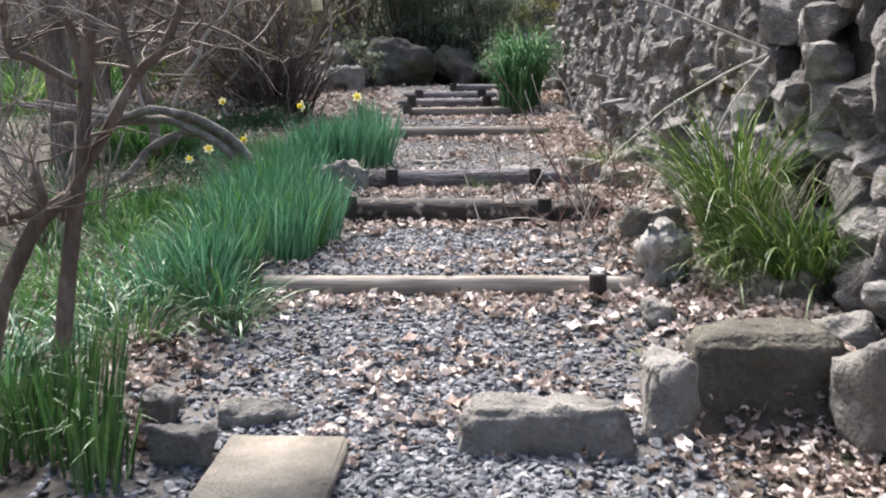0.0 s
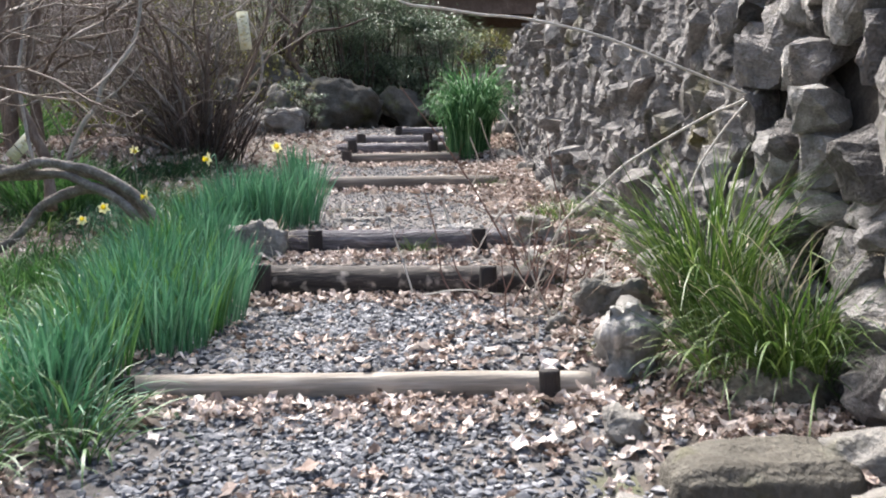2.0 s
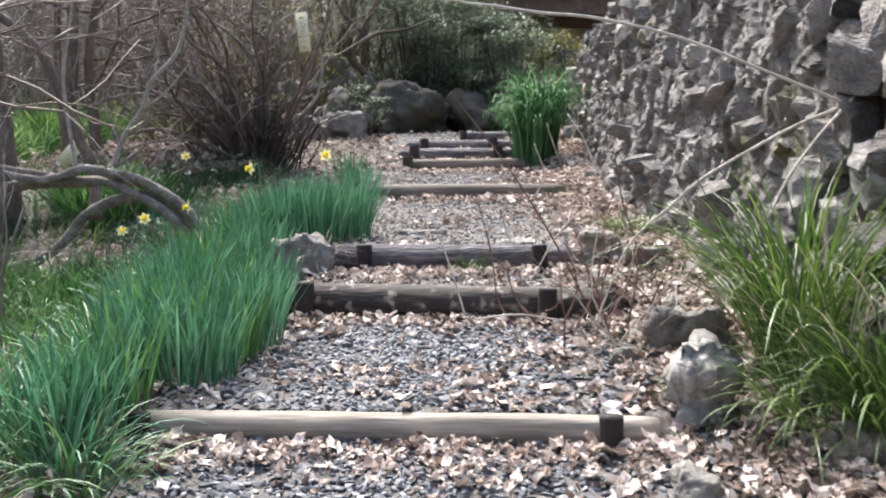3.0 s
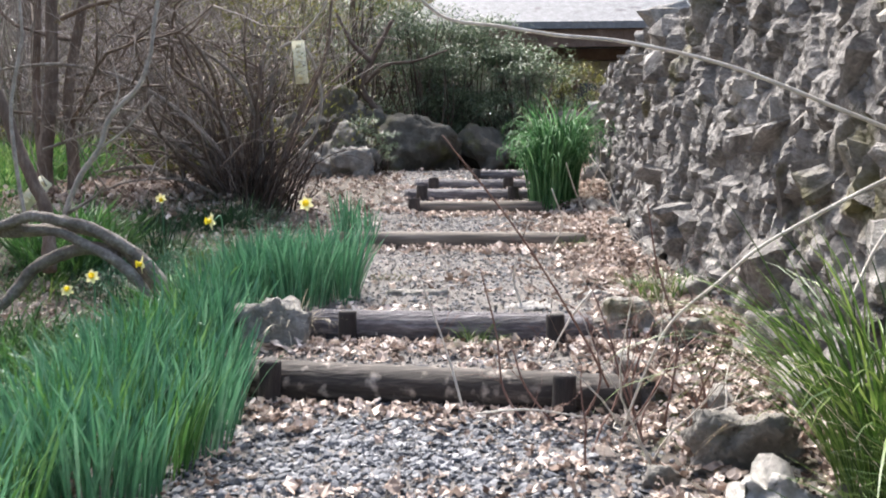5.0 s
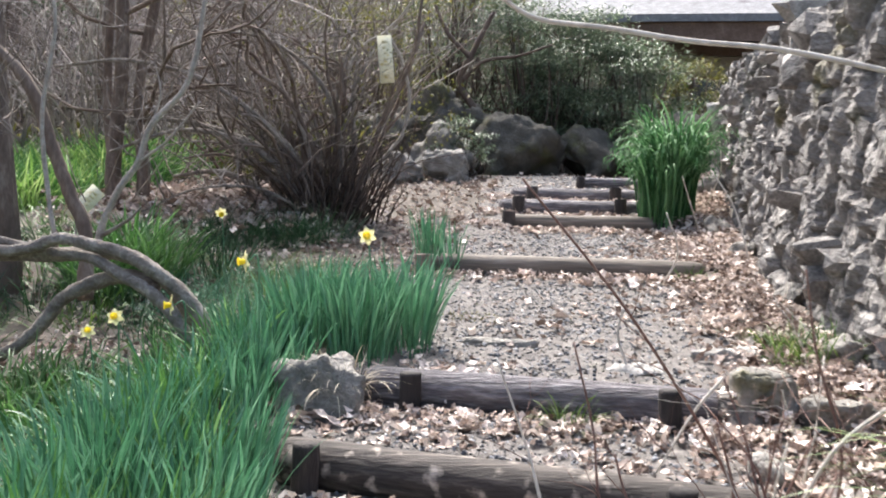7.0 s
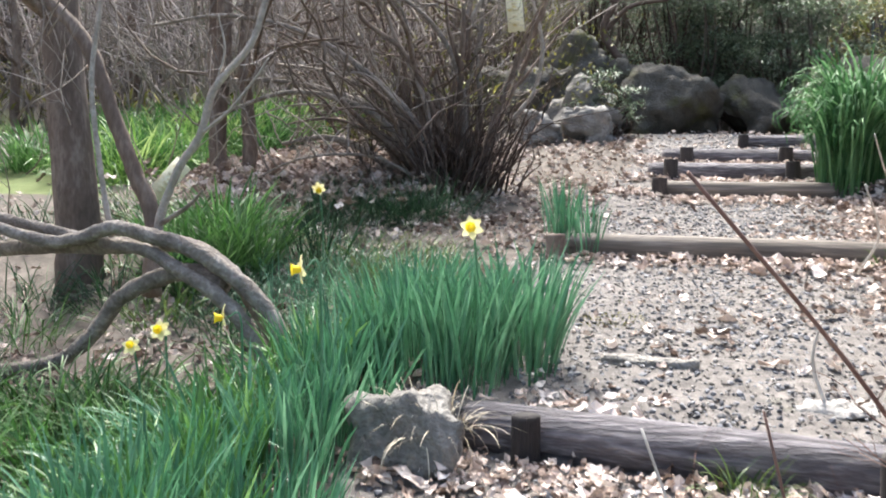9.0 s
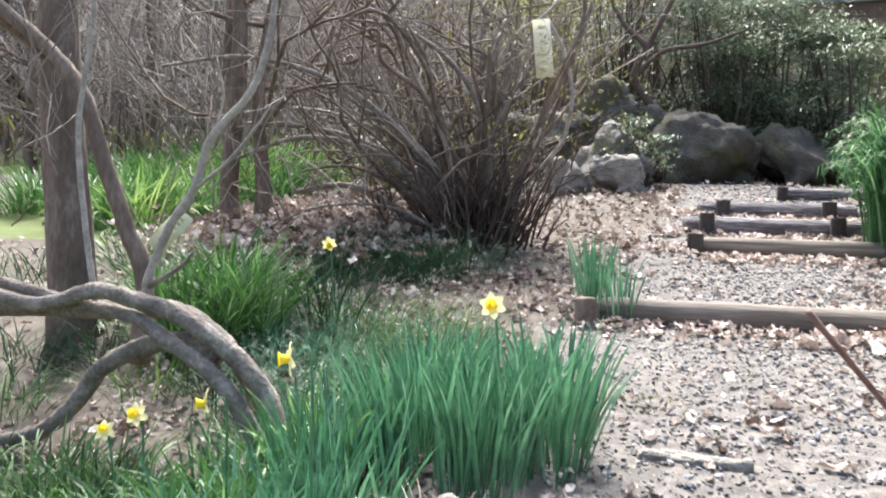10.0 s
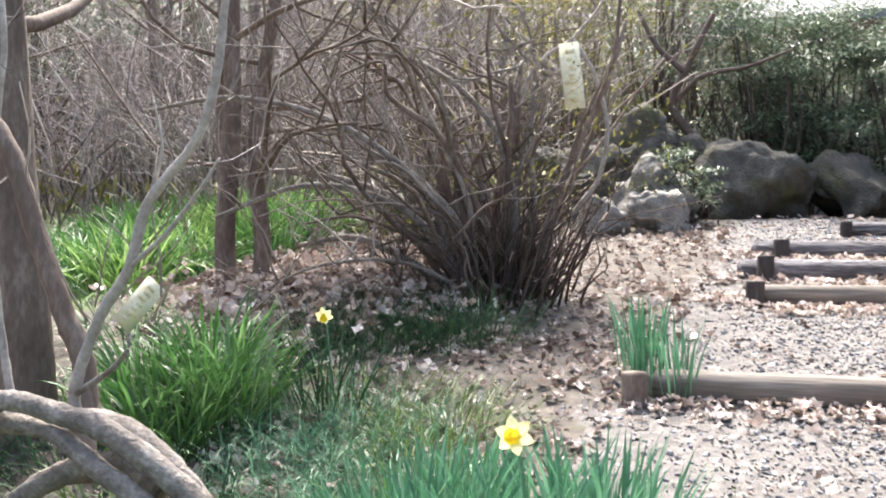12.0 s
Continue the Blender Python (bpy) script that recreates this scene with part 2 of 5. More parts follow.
def tube(buf, line, r0, r1, seg=6, knobs=0.0, rng=random, slot=0, power=1.0):
    """A tapering round limb along a line of points."""
    n = len(line)
    up = Vector((0.13, 0.21, 0.97))
    verts, faces = [], []
    for i, p in enumerate(line):
        d = (line[min(i + 1, n - 1)] - line[max(i - 1, 0)]).normalized()
        a = d.cross(up)
        if a.length < 0.15:
            a = d.cross(Vector((1, 0, 0.1)))
        a.normalize()
        b = d.cross(a)
        r = r0 + (r1 - r0) * (i / max(n - 1, 1)) ** power
        for k in range(seg):
            w = 2 * math.pi * k / seg
            rr = r * (1 + (rng.uniform(-knobs, knobs) if knobs else 0))
            verts.append(p + a * (math.cos(w) * rr) + b * (math.sin(w) * rr))
    for i in range(n - 1):
        for k in range(seg):
            k2 = (k + 1) % seg
            faces.append((i * seg + k, i * seg + k2, (i + 1) * seg + k2, (i + 1) * seg + k))
    faces.append(tuple(range(seg - 1, -1, -1)))
    faces.append(tuple((n - 1) * seg + k for k in range(seg)))
    buf.add(verts, faces, slot)


def grow(buf, start, way, length, radius, depth, rng, wander=0.25, lift=0.1, kids=3, seg=5, spread=0.8, twig=None, taper=0.45):
    """A branch that wanders and forks; the last orders go into the twig buffer."""
    line, p, d = [Vector(start)], Vector(start), Vector(way).normalized()
    steps = 6 if depth > 1 else 4
    for i in range(steps):
        d = (d + Vector((rng.gauss(0, wander), rng.gauss(0, wander), rng.gauss(0, wander) + lift)) * 0.5).normalized()
        p = p + d * (length / steps)
        line.append(p.copy())
    target = buf if (twig is None or depth > 1) else twig
    tube(target, line, radius, radius * taper, seg if depth > 1 else max(3, seg - 2))
    if depth > 0:
        for k in range(kids):
            i = rng.randint(2, steps)
            q = line[i]
            dd = (line[i] - line[i - 1]).normalized()
            side = Vector((rng.gauss(0, 1), rng.gauss(0, 1), rng.gauss(0, 0.7))).normalized()
            grow(buf, q, dd + side * spread, length * rng.uniform(0.45, 0.75), radius * (taper + 0.12) * rng.uniform(0.5, 0.9), depth - 1, rng, wander, lift, kids, seg, spread, twig, taper)


def blade(buf, base, azimuth, length, width, lean, droop, rng, segs=5, kink=0.0, late=False):
    """A strap leaf with a folded midrib that rises, leans and droops."""
    out = Vector((math.cos(azimuth), math.sin(azimuth), 0))
    turn = azimuth + math.pi / 2 + rng.uniform(-1.2, 1.2)
    side = Vector((math.cos(turn), math.sin(turn), 0))
    p, a = Vector(base), lean
    verts, faces = [], []
    kink_at = rng.uniform(0.55, 0.85) if kink and rng.random() < kink else 2
    for i in range(segs + 1):
        t = i / segs
        w = width * (0.7 + 0.6 * t if t < 0.5 else 1.0 - ((t - 0.5) * 2) ** 3) * 0.5
        verts += [p - side * max(w, 0.0006), p + Vector((0, 0, -0.15 * w)) + out * (0.4 * w), p + side * max(w, 0.0006)]
        a += droop / segs * (4 * t ** 3 if late else 0.4 + 1.2 * t)
        if t >= kink_at:
            a += 1.5
            kink_at = 3
        p = p + (out * math.sin(a) + Vector((0, 0, math.cos(a)))) * (length / segs)
    for i in range(segs):
        o = 3 * i
        faces += [(o, o + 1, o + 4, o + 3), (o + 1, o + 2, o + 5, o + 4)]
    buf.add(verts, faces)


def boulder(size, seed, rough=0.12, cuts=3, faceted=0.5, jag=3.0, soften=0.35):
    """A broken, weathered stone about the origin: hull of scattered points, subdivided and roughened. Returns a bmesh."""
    rng = random.Random(seed)
    bm = bmesh.new()
    for i in range(15):
        v = Vector((rng.uniform(-1, 1), rng.uniform(-1, 1), rng.uniform(-1, 1)))
        m = max(abs(v.x), abs(v.y), abs(v.z))
        v = v / m * rng.uniform(0.8, 1.0) * faceted + v.normalized() * (1 - faceted)
        bm.verts.new((v.x * size[0] / 2, v.y * size[1] / 2, v.z * size[2] / 2))
    r = bmesh.ops.convex_hull(bm, input=bm.verts)
    bmesh.ops.delete(bm, geom=[g for g in r["geom_interior"] if isinstance(g, bmesh.types.BMVert)], context="VERTS")
    if cuts:
        bmesh.ops.triangulate(bm, faces=bm.faces)
        bmesh.ops.subdivide_edges(bm, edges=bm.edges, cuts=cuts, use_grid_fill=True)
        bmesh.ops.smooth_vert(bm, verts=bm.verts, factor=soften, use_axis_x=True, use_axis_y=True, use_axis_z=True)
        bm.normal_update()
        s = (size[0] * size[1] * size[2]) ** (1 / 3)
        off = Vector((seed * 3.7, seed * 1.3, seed * 0.7))
        for v in bm.verts:
            q = v.co * (jag / s) + off
            v.co += v.normal * s * rough * (noise.noise(q) + 0.6 * noise.noise(q * 2.3) + 0.4 * noise.noise(q * 4.7) + 0.2 * noise.noise(q * 9.5))
    return bm


def block_stone(size, seed, rough=0.05, cuts=9):
    """A squared, chipped stone about the origin, wider at its foot. Returns a bmesh."""
    rng = random.Random(seed)
    bm = bmesh.new()
    bmesh.ops.create_cube(bm, size=1)
    for v in bm.verts:
        k = 1.0 if v.co.z < 0 else 0.86
        v.co = Vector((v.co.x * size[0] * k * rng.uniform(0.9, 1.08), v.co.y * size[1] * k * rng.uniform(0.85, 1.08), v.co.z * size[2] * rng.uniform(0.88, 1.08)))
    bmesh.ops.bevel(bm, geom=bm.edges, offset=min(size) * 0.12, segments=1, affect="EDGES")
    bmesh.ops.subdivide_edges(bm, edges=bm.edges, cuts=cuts, use_grid_fill=True)
    bm.normal_update()
    s = (size[0] * size[1] * size[2]) ** (1 / 3)
    off = Vector((seed * 2.7, seed * 1.9, seed * 0.3))
    for v in bm.verts:
        q = v.co * (3.0 / s) + off
        ridge = 1 - 2 * abs(noise.noise(q * 1.4))
        v.co += v.normal * s * rough * (noise.noise(q) + 0.5 * ridge + 0.5 * noise.noise(q * 3) + 0.3 * noise.noise(q * 7))
    return bm


# ---- the lie of the land ----
STEP_Y = (5.17, 6.9, 7.58, 10.47, 12.65, 13.33, 14.05)
LAND_Y = [-60, -6, 0, 5.15, 5.2, 6.9, 6.95, 7.57, 7.63, 10.45, 10.5, 12.62, 12.68, 13.3, 13.35, 14.0, 14.05, 14.8, 16, 30, 60]
LAND_Z = [-2.5, -0.7, -0.05, 0.63, 0.72, 0.87, 1.01, 1.06, 1.16, 1.45, 1.53, 1.72, 1.80, 1.85, 1.95, 1.98, 2.06, 2.15, 2.3, 2.6, 3.2]
SIDE_Y = [-60, -6, 0, 5.15, 7.4, 10.5, 12.7, 14, 16, 30, 60]
SIDE_Z = [-2.5, -0.7, -0.05, 0.67, 1.02, 1.5, 1.78, 2.03, 2.3, 2.6, 3.2]
FOOT_Y = [-8, 3, 4.6, 8, 9, 10.2, 12.8, 14.5, 17, 22]
FOOT_X = [2.3, 2.05, 1.95, 1.65, 1.5, 1.38, 1.44, 1.5, 1.5, 1.5]
WALL_TOP, BATTER = 1.95, 0.12


def smooth(a, b, x):
    t = np.clip((x - a) / (b - a), 0, 1)
    return t * t * (3 - 2 * t)


def foot(y):
    return np.interp(y, FOOT_Y, FOOT_X)


def wall_height(y):
    return (WALL_TOP - 0.07 * np.clip(y - 7.5, 0, 8)) * (1 - 0.6 * smooth(15.5, 17.5, y))


def ripple(x, y):
    return (np.sin(1.7 * x + 0.6 * y + 0.4) * np.sin(1.3 * y - 0.8 * x) * 0.6 + 0.4 * np.sin(3.9 * x - 1.1) * np.sin(4.3 * y + 2 * x))


def land(x, y):
    """Height of the ground."""
    # the second and third logs lie askew across the path
    path = np.interp(y + x * np.interp(y, [5.4, 6.5, 7.2, 7.8, 9.5], [0, 0.18, 0.16, 0.09, 0]), LAND_Y, LAND_Z)
    side = np.interp(y, SIDE_Y, SIDE_Z)
    left = -1.02 + 0.45 * smooth(11.5, 12.3, y)
    on = smooth(left - 0.13, left + 0.12, x) * (1 - smooth(0.95, 1.25, x))
    z = side + (path - side) * on + ripple(x, y) * (0.012 + 0.03 * smooth(0.9, 2.5, abs(x)))
    z = z - 0.2 * smooth(-1.1, -1.9, x) * (1 - smooth(8.8, 10.6, y)) + 0.06 * smooth(-2.3, -3, x) * smooth(10.5, 11.6, y)
    z = z + 0.05 * smooth(1.0, 1.6, x) * smooth(5, 6, y)
    # a lower pocket in front of the edging rocks by the wall
    z = z - 0.26 * smooth(0.9, 1.08, x) * (1 - smooth(2.1, 2.5, x)) * (1 - smooth(3.85, 4.1, y)) * smooth(1.2, 2.6, y)
    behind = np.clip((x - foot(y) - 0.22) / BATTER, 0, wall_height(y))
    z = z + behind
    far = np.maximum(np.maximum(-x - 7.5, 0), np.maximum(y - 20 - 2 * smooth(-4, 1, x), 0))
    z = z + 12 * smooth(0, 20, far) + 12 * smooth(20, 90, far) 
    return z


def on_land(x, y, up=0.0):
    return Vector((x, y, float(land(np.float64(x), np.float64(y))) + up))


def spaced(a, b, step, reach, growth=1.25):
    mid = list(np.arange(a, b + step / 2, step))
    lo, hi, s = [], [], step
    while (lo[-1] if lo else a) > -reach:
        s *= growth
        lo.append((lo[-1] if lo else a) - s)
        hi.append((hi[-1] if hi else b) + s)
    return np.array(lo[::-1] + mid + hi)


gx, gy = spaced(-4.2, 2.9, 0.05, 1500), spaced(2.4, 16.5, 0.045, 1500)
GX, GY = np.meshgrid(gx, gy)
GZ = land(GX, GY)
nx, ny = len(gx), len(gy)
near = (GX > -4) & (GX < 3) & (GY > 2) & (GY < 17)
jit = np.random.RandomState(3).normal(0, 0.004, GZ.shape)
GZ = GZ + np.where(near, jit, 0)
idx = np.arange(nx * ny).reshape(ny, nx)
quads = np.stack([idx[:-1, :-1], idx[:-1, 1:], idx[1:, 1:], idx[1:, :-1]], -1).reshape(-1, 4)
ground_mesh = bpy.data.meshes.new("ground")
ground_mesh.from_pydata(np.stack([GX, GY, GZ], -1).reshape(-1, 3).tolist(), [], quads.tolist())
for m in (SOIL, GRIT, TURF, HILL):
    ground_mesh.materials.append(m)
cx, cy = (GX[:-1, :-1] + GX[1:, 1:]) / 2, (GY[:-1, :-1] + GY[1:, 1:]) / 2
wob = ripple(cx * 2.3, cy * 2.1) * 0.15
slot = np.where((cx > -1.0 + wob) & (cx < 1.05 + wob) & (cy < 16), 1, 0)
slot = np.where((cx < -4.9 + 3 * wob) & (cy > 11.5) & (cy < 22), 2, slot)
slot = np.where((cx < -7 + 3 * wob) | (cy > 19 + 3 * wob), 3, slot)
ground_mesh.polygons.foreach_set("material_index", slot.reshape(-1).astype(np.int32))
ground_mesh.polygons.foreach_set("use_smooth", [True] * len(quads))
ground = tagged(new("ground", ground_mesh), "sloping garden ground of grey grit, brown soil and turf", "ground", kind="structure")


# ---- log steps ----
def log_step(y, x0, x1, dia, skew, material, post_x, post_r, label, seed, post_up=0.02, sag=0.0, post_mat=None):
    rng = random.Random(seed)
    base = float(np.interp(y - 0.1, LAND_Y, LAND_Z))
    t = thing("log_step", (0.5 * (x0 + x1), y, base), label, "step", "log steps of the path")
    z = base + dia / 2 - 0.012
    buf = Buf()
    n, seg = 30, 18
    verts, faces = [], []
    for i in range(n + 1):
        x = x0 + (x1 - x0) * i / n
        r = dia / 2 * (1 + 0.05 * noise.noise(Vector((x * 1.5, seed, 0))))
        if i in (0, n):
            r *= 0.86
        for k in range(seg):
            w = 2 * math.pi * k / seg
            rr = r * (1 + 0.06 * noise.noise(Vector((x * 2.5, 1.6 * math.cos(w) + seed, 1.6 * math.sin(w)))) + 0.02 * noise.noise(Vector((x * 9, 5 * math.cos(w) + seed, 5 * math.sin(w)))))
            verts.append((x, y + skew * (x - (x0 + x1) / 2) + math.cos(w) * rr, z + sag * (x - (x0 + x1) / 2) + math.sin(w) * rr))
    for i in range(n):
        for k in range(seg):
            k2 = (k + 1) % seg
            faces.append((i * seg + k, (i + 1) * seg + k, (i + 1) * seg + k2, i * seg + k2))
    faces += [tuple(range(seg)), tuple(n * seg + k for k in range(seg - 1, -1, -1))]
    buf.add(verts, faces)
    part("log", buf, material, t)
    for px in post_x:
        pb = Buf()
        py = y - dia / 2 - post_r * 0.75 + skew * (px - (x0 + x1) / 2)
        g = float(np.interp(py, LAND_Y, LAND_Z))
        top = z + dia / 2 + post_up + rng.uniform(-0.008, 0.008)
        tilt = Vector((rng.uniform(-0.04, 0.04), rng.uniform(-0.03, 0.03), 1))
        line = [Vector((px, py, g - 0.1)) + tilt * (h * (top - g + 0.1)) for h in (0, 0.3, 0.6, 0.95, 1.0)]
        tube(pb, line, post_r * 1.02, post_r * 0.95, 12, 0.04, rng)
        part("post", pb, post_mat or POST_DARK, t, "short brown stump" if post_mat else "dark cut post stake")


log_step(5.17, -1.25, 0.99, 0.118, -0.02, LOG_PALE, (-0.93, 0.81), 0.045, "pale weathered log step edging with two dark stakes", 1, 0.015)
log_step(6.88, -0.78, 0.98, 0.185, -0.18, LOG_DARK, (-0.64, 0.66), 0.05, "dark wet log step with a worn pale top", 2, 0.01)
log_step(7.6, -0.62, 0.84, 0.17, -0.1, LOG_BARK, (-0.39, 0.66), 0.047, "grey ridged bark log step with two stakes", 3, 0.005)
log_step(10.45, -0.82, 1.0, 0.15, 0.01, LOG_TAN, (-0.88,), 0.06, "thin tan log step with a short stump at its end", 4, 0.0, post_mat=BARK_BROWN)
log_step(12.68, -0.58, 0.75, 0.15, 0.01, LOG_TAN, (-0.55,), 0.06, "brown log step below the green clump", 5, 0.02)
log_step(13.3, -0.72, 0.7, 0.165, -0.01, LOG_BARK, (-0.53, 0.44), 0.06, "dark grey log step with two stakes", 6, 0.025)
log_step(14.0, -0.68, 0.6, 0.155, 0.0, LOG_BARK, (-0.45, 0.38), 0.06, "dark log step near the boulders", 7, 0.015)
log_step(14.85, -0.05, 0.85, 0.13, 0.0, LOG_BARK, (-0.01,), 0.05, "short dark log step at the top of the path", 8, 0.01)


# ---- loose rocks and the slab by the path ----
def rock(at, size, turn, material, label, seed, name="rock", group="", rough=0.1, sink=0.25, faceted=0.6, cuts=5, jag=3.0, tip=(0, 0)):
    bm = block_stone(size, seed, rough) if faceted >= 0.85 else boulder(size, seed, rough * 1.3, cuts, faceted, jag)
    z = float(land(np.float64(at[0]), np.float64(at[1]))) if len(at) < 3 else at[2]
    bmesh.ops.transform(bm, matrix=pose(at[0], at[1], z + size[2] * (0.5 - sink), tip[0], tip[1], turn), verts=bm.verts)
    me = bpy.data.meshes.new(name)
    bm.to_mesh(me)
    bm.free()
    me.materials.append(material)
    me.polygons.foreach_set("use_smooth", [True] * len(me.polygons))
    ob = new(name, me)
    return tagged(ob, label, "rock", group)


rock((0.42, 3.36), (0.62, 0.3, 0.26), -4, GREY_ROCK, "long flat-topped pale grey rock edging the gravel", 11, faceted=1.0, rough=0.07, sink=0.5)
rock((0.86, 3.55), (0.18, 0.44, 0.5), -10, GREY_ROCK, "upright wedge of grey rock beside the dark block", 12, faceted=0.95, rough=0.07, sink=0.55)
rock((1.36, 4.14, 0.12), (0.66, 0.44, 0.53), 4, MOSSY_ROCK, "big dark square block of rock patched with lichen", 13, faceted=1.0, rough=0.04, sink=0.0)
rock((1.72, 3.75, 0.2), (0.32, 0.5, 0.55), 10, GREY_ROCK, "grey rock leaning against the wall foot", 14, faceted=0.8, rough=0.07, sink=0.05)
rock((1.14, 5.3), (0.34, 0.36, 0.4), 20, PALE_ROCK, "rough tan-grey rock at the end of the first log", 15, faceted=0.7, rough=0.14, sink=0.2)
rock((1.28, 6.05), (0.4, 0.34, 0.24), -15, GREY_ROCK, "squat brownish rock in leaf litter", 16, faceted=0.8, rough=0.14, jag=4.0)
rock((0.95, 5.85), (0.14, 0.12, 0.11), 35, GREY_ROCK, "small pale rock among dead leaves", 17)
rock((1.05, 4.6), (0.26, 0.2, 0.16), 60, GREY_ROCK, "low grey rock half sunk in litter", 18)
rock((1.7, 4.82), (0.62, 0.34, 0.24), -8, MOSSY_ROCK, "flat dark rock under the sedge", 19, faceted=0.7, rough=0.13, sink=0.42)
rock((1.65, 7.2), (0.4, 0.34, 0.3), 12, GREY_ROCK, "rounded grey rock at the wall foot", 20, faceted=0.4)
rock((1.3, 7.5), (0.34, 0.2, 0.2), 0, GREY_ROCK, "squared rock beside the bark log", 21, faceted=0.8)
rock((1.02, 7.62), (0.24, 0.2, 0.17), 10, GREY_ROCK, "small squared rock at the log end", 22, faceted=0.85)
rock((1.6, 6.55), (0.34, 0.3, 0.3), 50, GREY_ROCK, "grey rock behind the sedge tuft", 23, faceted=0.5)
rock((-0.75, 7.42), (0.44, 0.3, 0.36), 8, GREY_ROCK, "pale grey rock where the log meets the daffodils", 24, faceted=0.6, sink=0.3)
rock((-0.6, 3.55), (0.32, 0.16, 0.16), 10, GREY_ROCK, "wedge-shaped grey rock behind the slab", 25, faceted=0.8, rough=0.07, sink=0.45)
rock((-0.78, 3.2), (0.22, 0.22, 0.2), 30, GREY_ROCK, "angular rock beside the buff slab", 26, faceted=0.8, rough=0.07, sink=0.3)
rock((-0.95, 3.5), (0.2, 0.2, 0.17), -20, GREY_ROCK, "brownish rounded rock by the reeds", 27, faceted=0.5)
rock((-0.12, 8.35), (0.4, 0.1, 0.08), -4, GREY_ROCK, "low flat stone bedded across the path", 28, faceted=0.9, sink=0.78)
rock((0.52, 8.0), (0.3, 0.2, 0.06), 6, PALE_ROCK, "flat pale stone bedded in the path", 29, faceted=0.7, sink=0.45)
rock((0.95, 8.3), (0.3, 0.24, 0.08), -20, PALE_ROCK, "flat grey-white stone by the litter", 30, faceted=0.7, sink=0.45)
for k, (x, y, s) in enumerate([(1.55, 5.6, 0.2), (1.75, 5.75, 0.26), (1.3, 6.55, 0.16), (1.5, 8.4, 0.22), (1.42, 9.6, 0.2), (1.3, 11.0, 0.18), (1.25, 12.1, 0.24), (1.35, 14.2, 0.3), (0.98, 6.9, 0.15), (1.72, 4.2, 0.24)]):
    rock((x, y), (s * 1.2, s, s * 0.9), 37 * k, GREY_ROCK, "small grey rock fallen at the wall foot", 40 + k, faceted=0.65, cuts=3, group="fallen rocks")

slab = bmesh.new()
bmesh.ops.create_cube(slab, size=1, matrix=pose(-0.45, 3.0, 0.37, 5, 0, -2) @ Matrix.Diagonal((0.39, 0.54, 0.09, 1)))
bmesh.ops.bevel(slab, geom=slab.edges, offset=0.008, segments=2, affect="EDGES")
slab_thing = thing("paving_slab", (-0.45, 3.0, 0.33), "square buff concrete paving slab set in gravel", "paving slab")
part("slab", slab, PAVER, slab_thing)

# boulders at the head of the path
for k, (x, y, s, tu, lab) in enumerate([
    (-0.9, 16.7, (1.3, 1.2, 1.1), 8, "big rounded dark mossy boulder"), (-1.75, 15.85, (1.0, 0.9, 0.95), 30, "wedge-shaped grey boulder against the bank"),
    (-1.55, 15.2, (0.7, 0.5, 0.5), -20, "flat grey boulder resting on the ground"), (-2.1, 15.1, (0.5, 0.45, 0.45), 15, "small grey boulder at the bank foot"),
    (-2.5, 16.4, (1.1, 1.0, 1.1), 50, "dark boulder under the shrubs"), (-1.5, 17.2, (1.0, 0.8, 1.3), 0, "dark boulder behind the others"),
    (0.2, 17.1, (1.1, 1.0, 0.95), 70, "dark shaded boulder at the end of the path"), (1.3, 17.3, (0.9, 0.9, 1.1), 20, "brown boulder beside the wall end"),
    (-2.2, 17.2, (1.0, 0.9, 1.7), 5, "tall dark rock behind the hanging tag")]):
    rock((x, y), s, tu, MOSSY_ROCK if "dark" in lab or "brown" in lab else GREY_ROCK, lab, 60 + k, name="boulder", faceted=0.3 if "rounded" in lab else 0.6, rough=0.1, cuts=8, sink=0.22, jag=3.2)


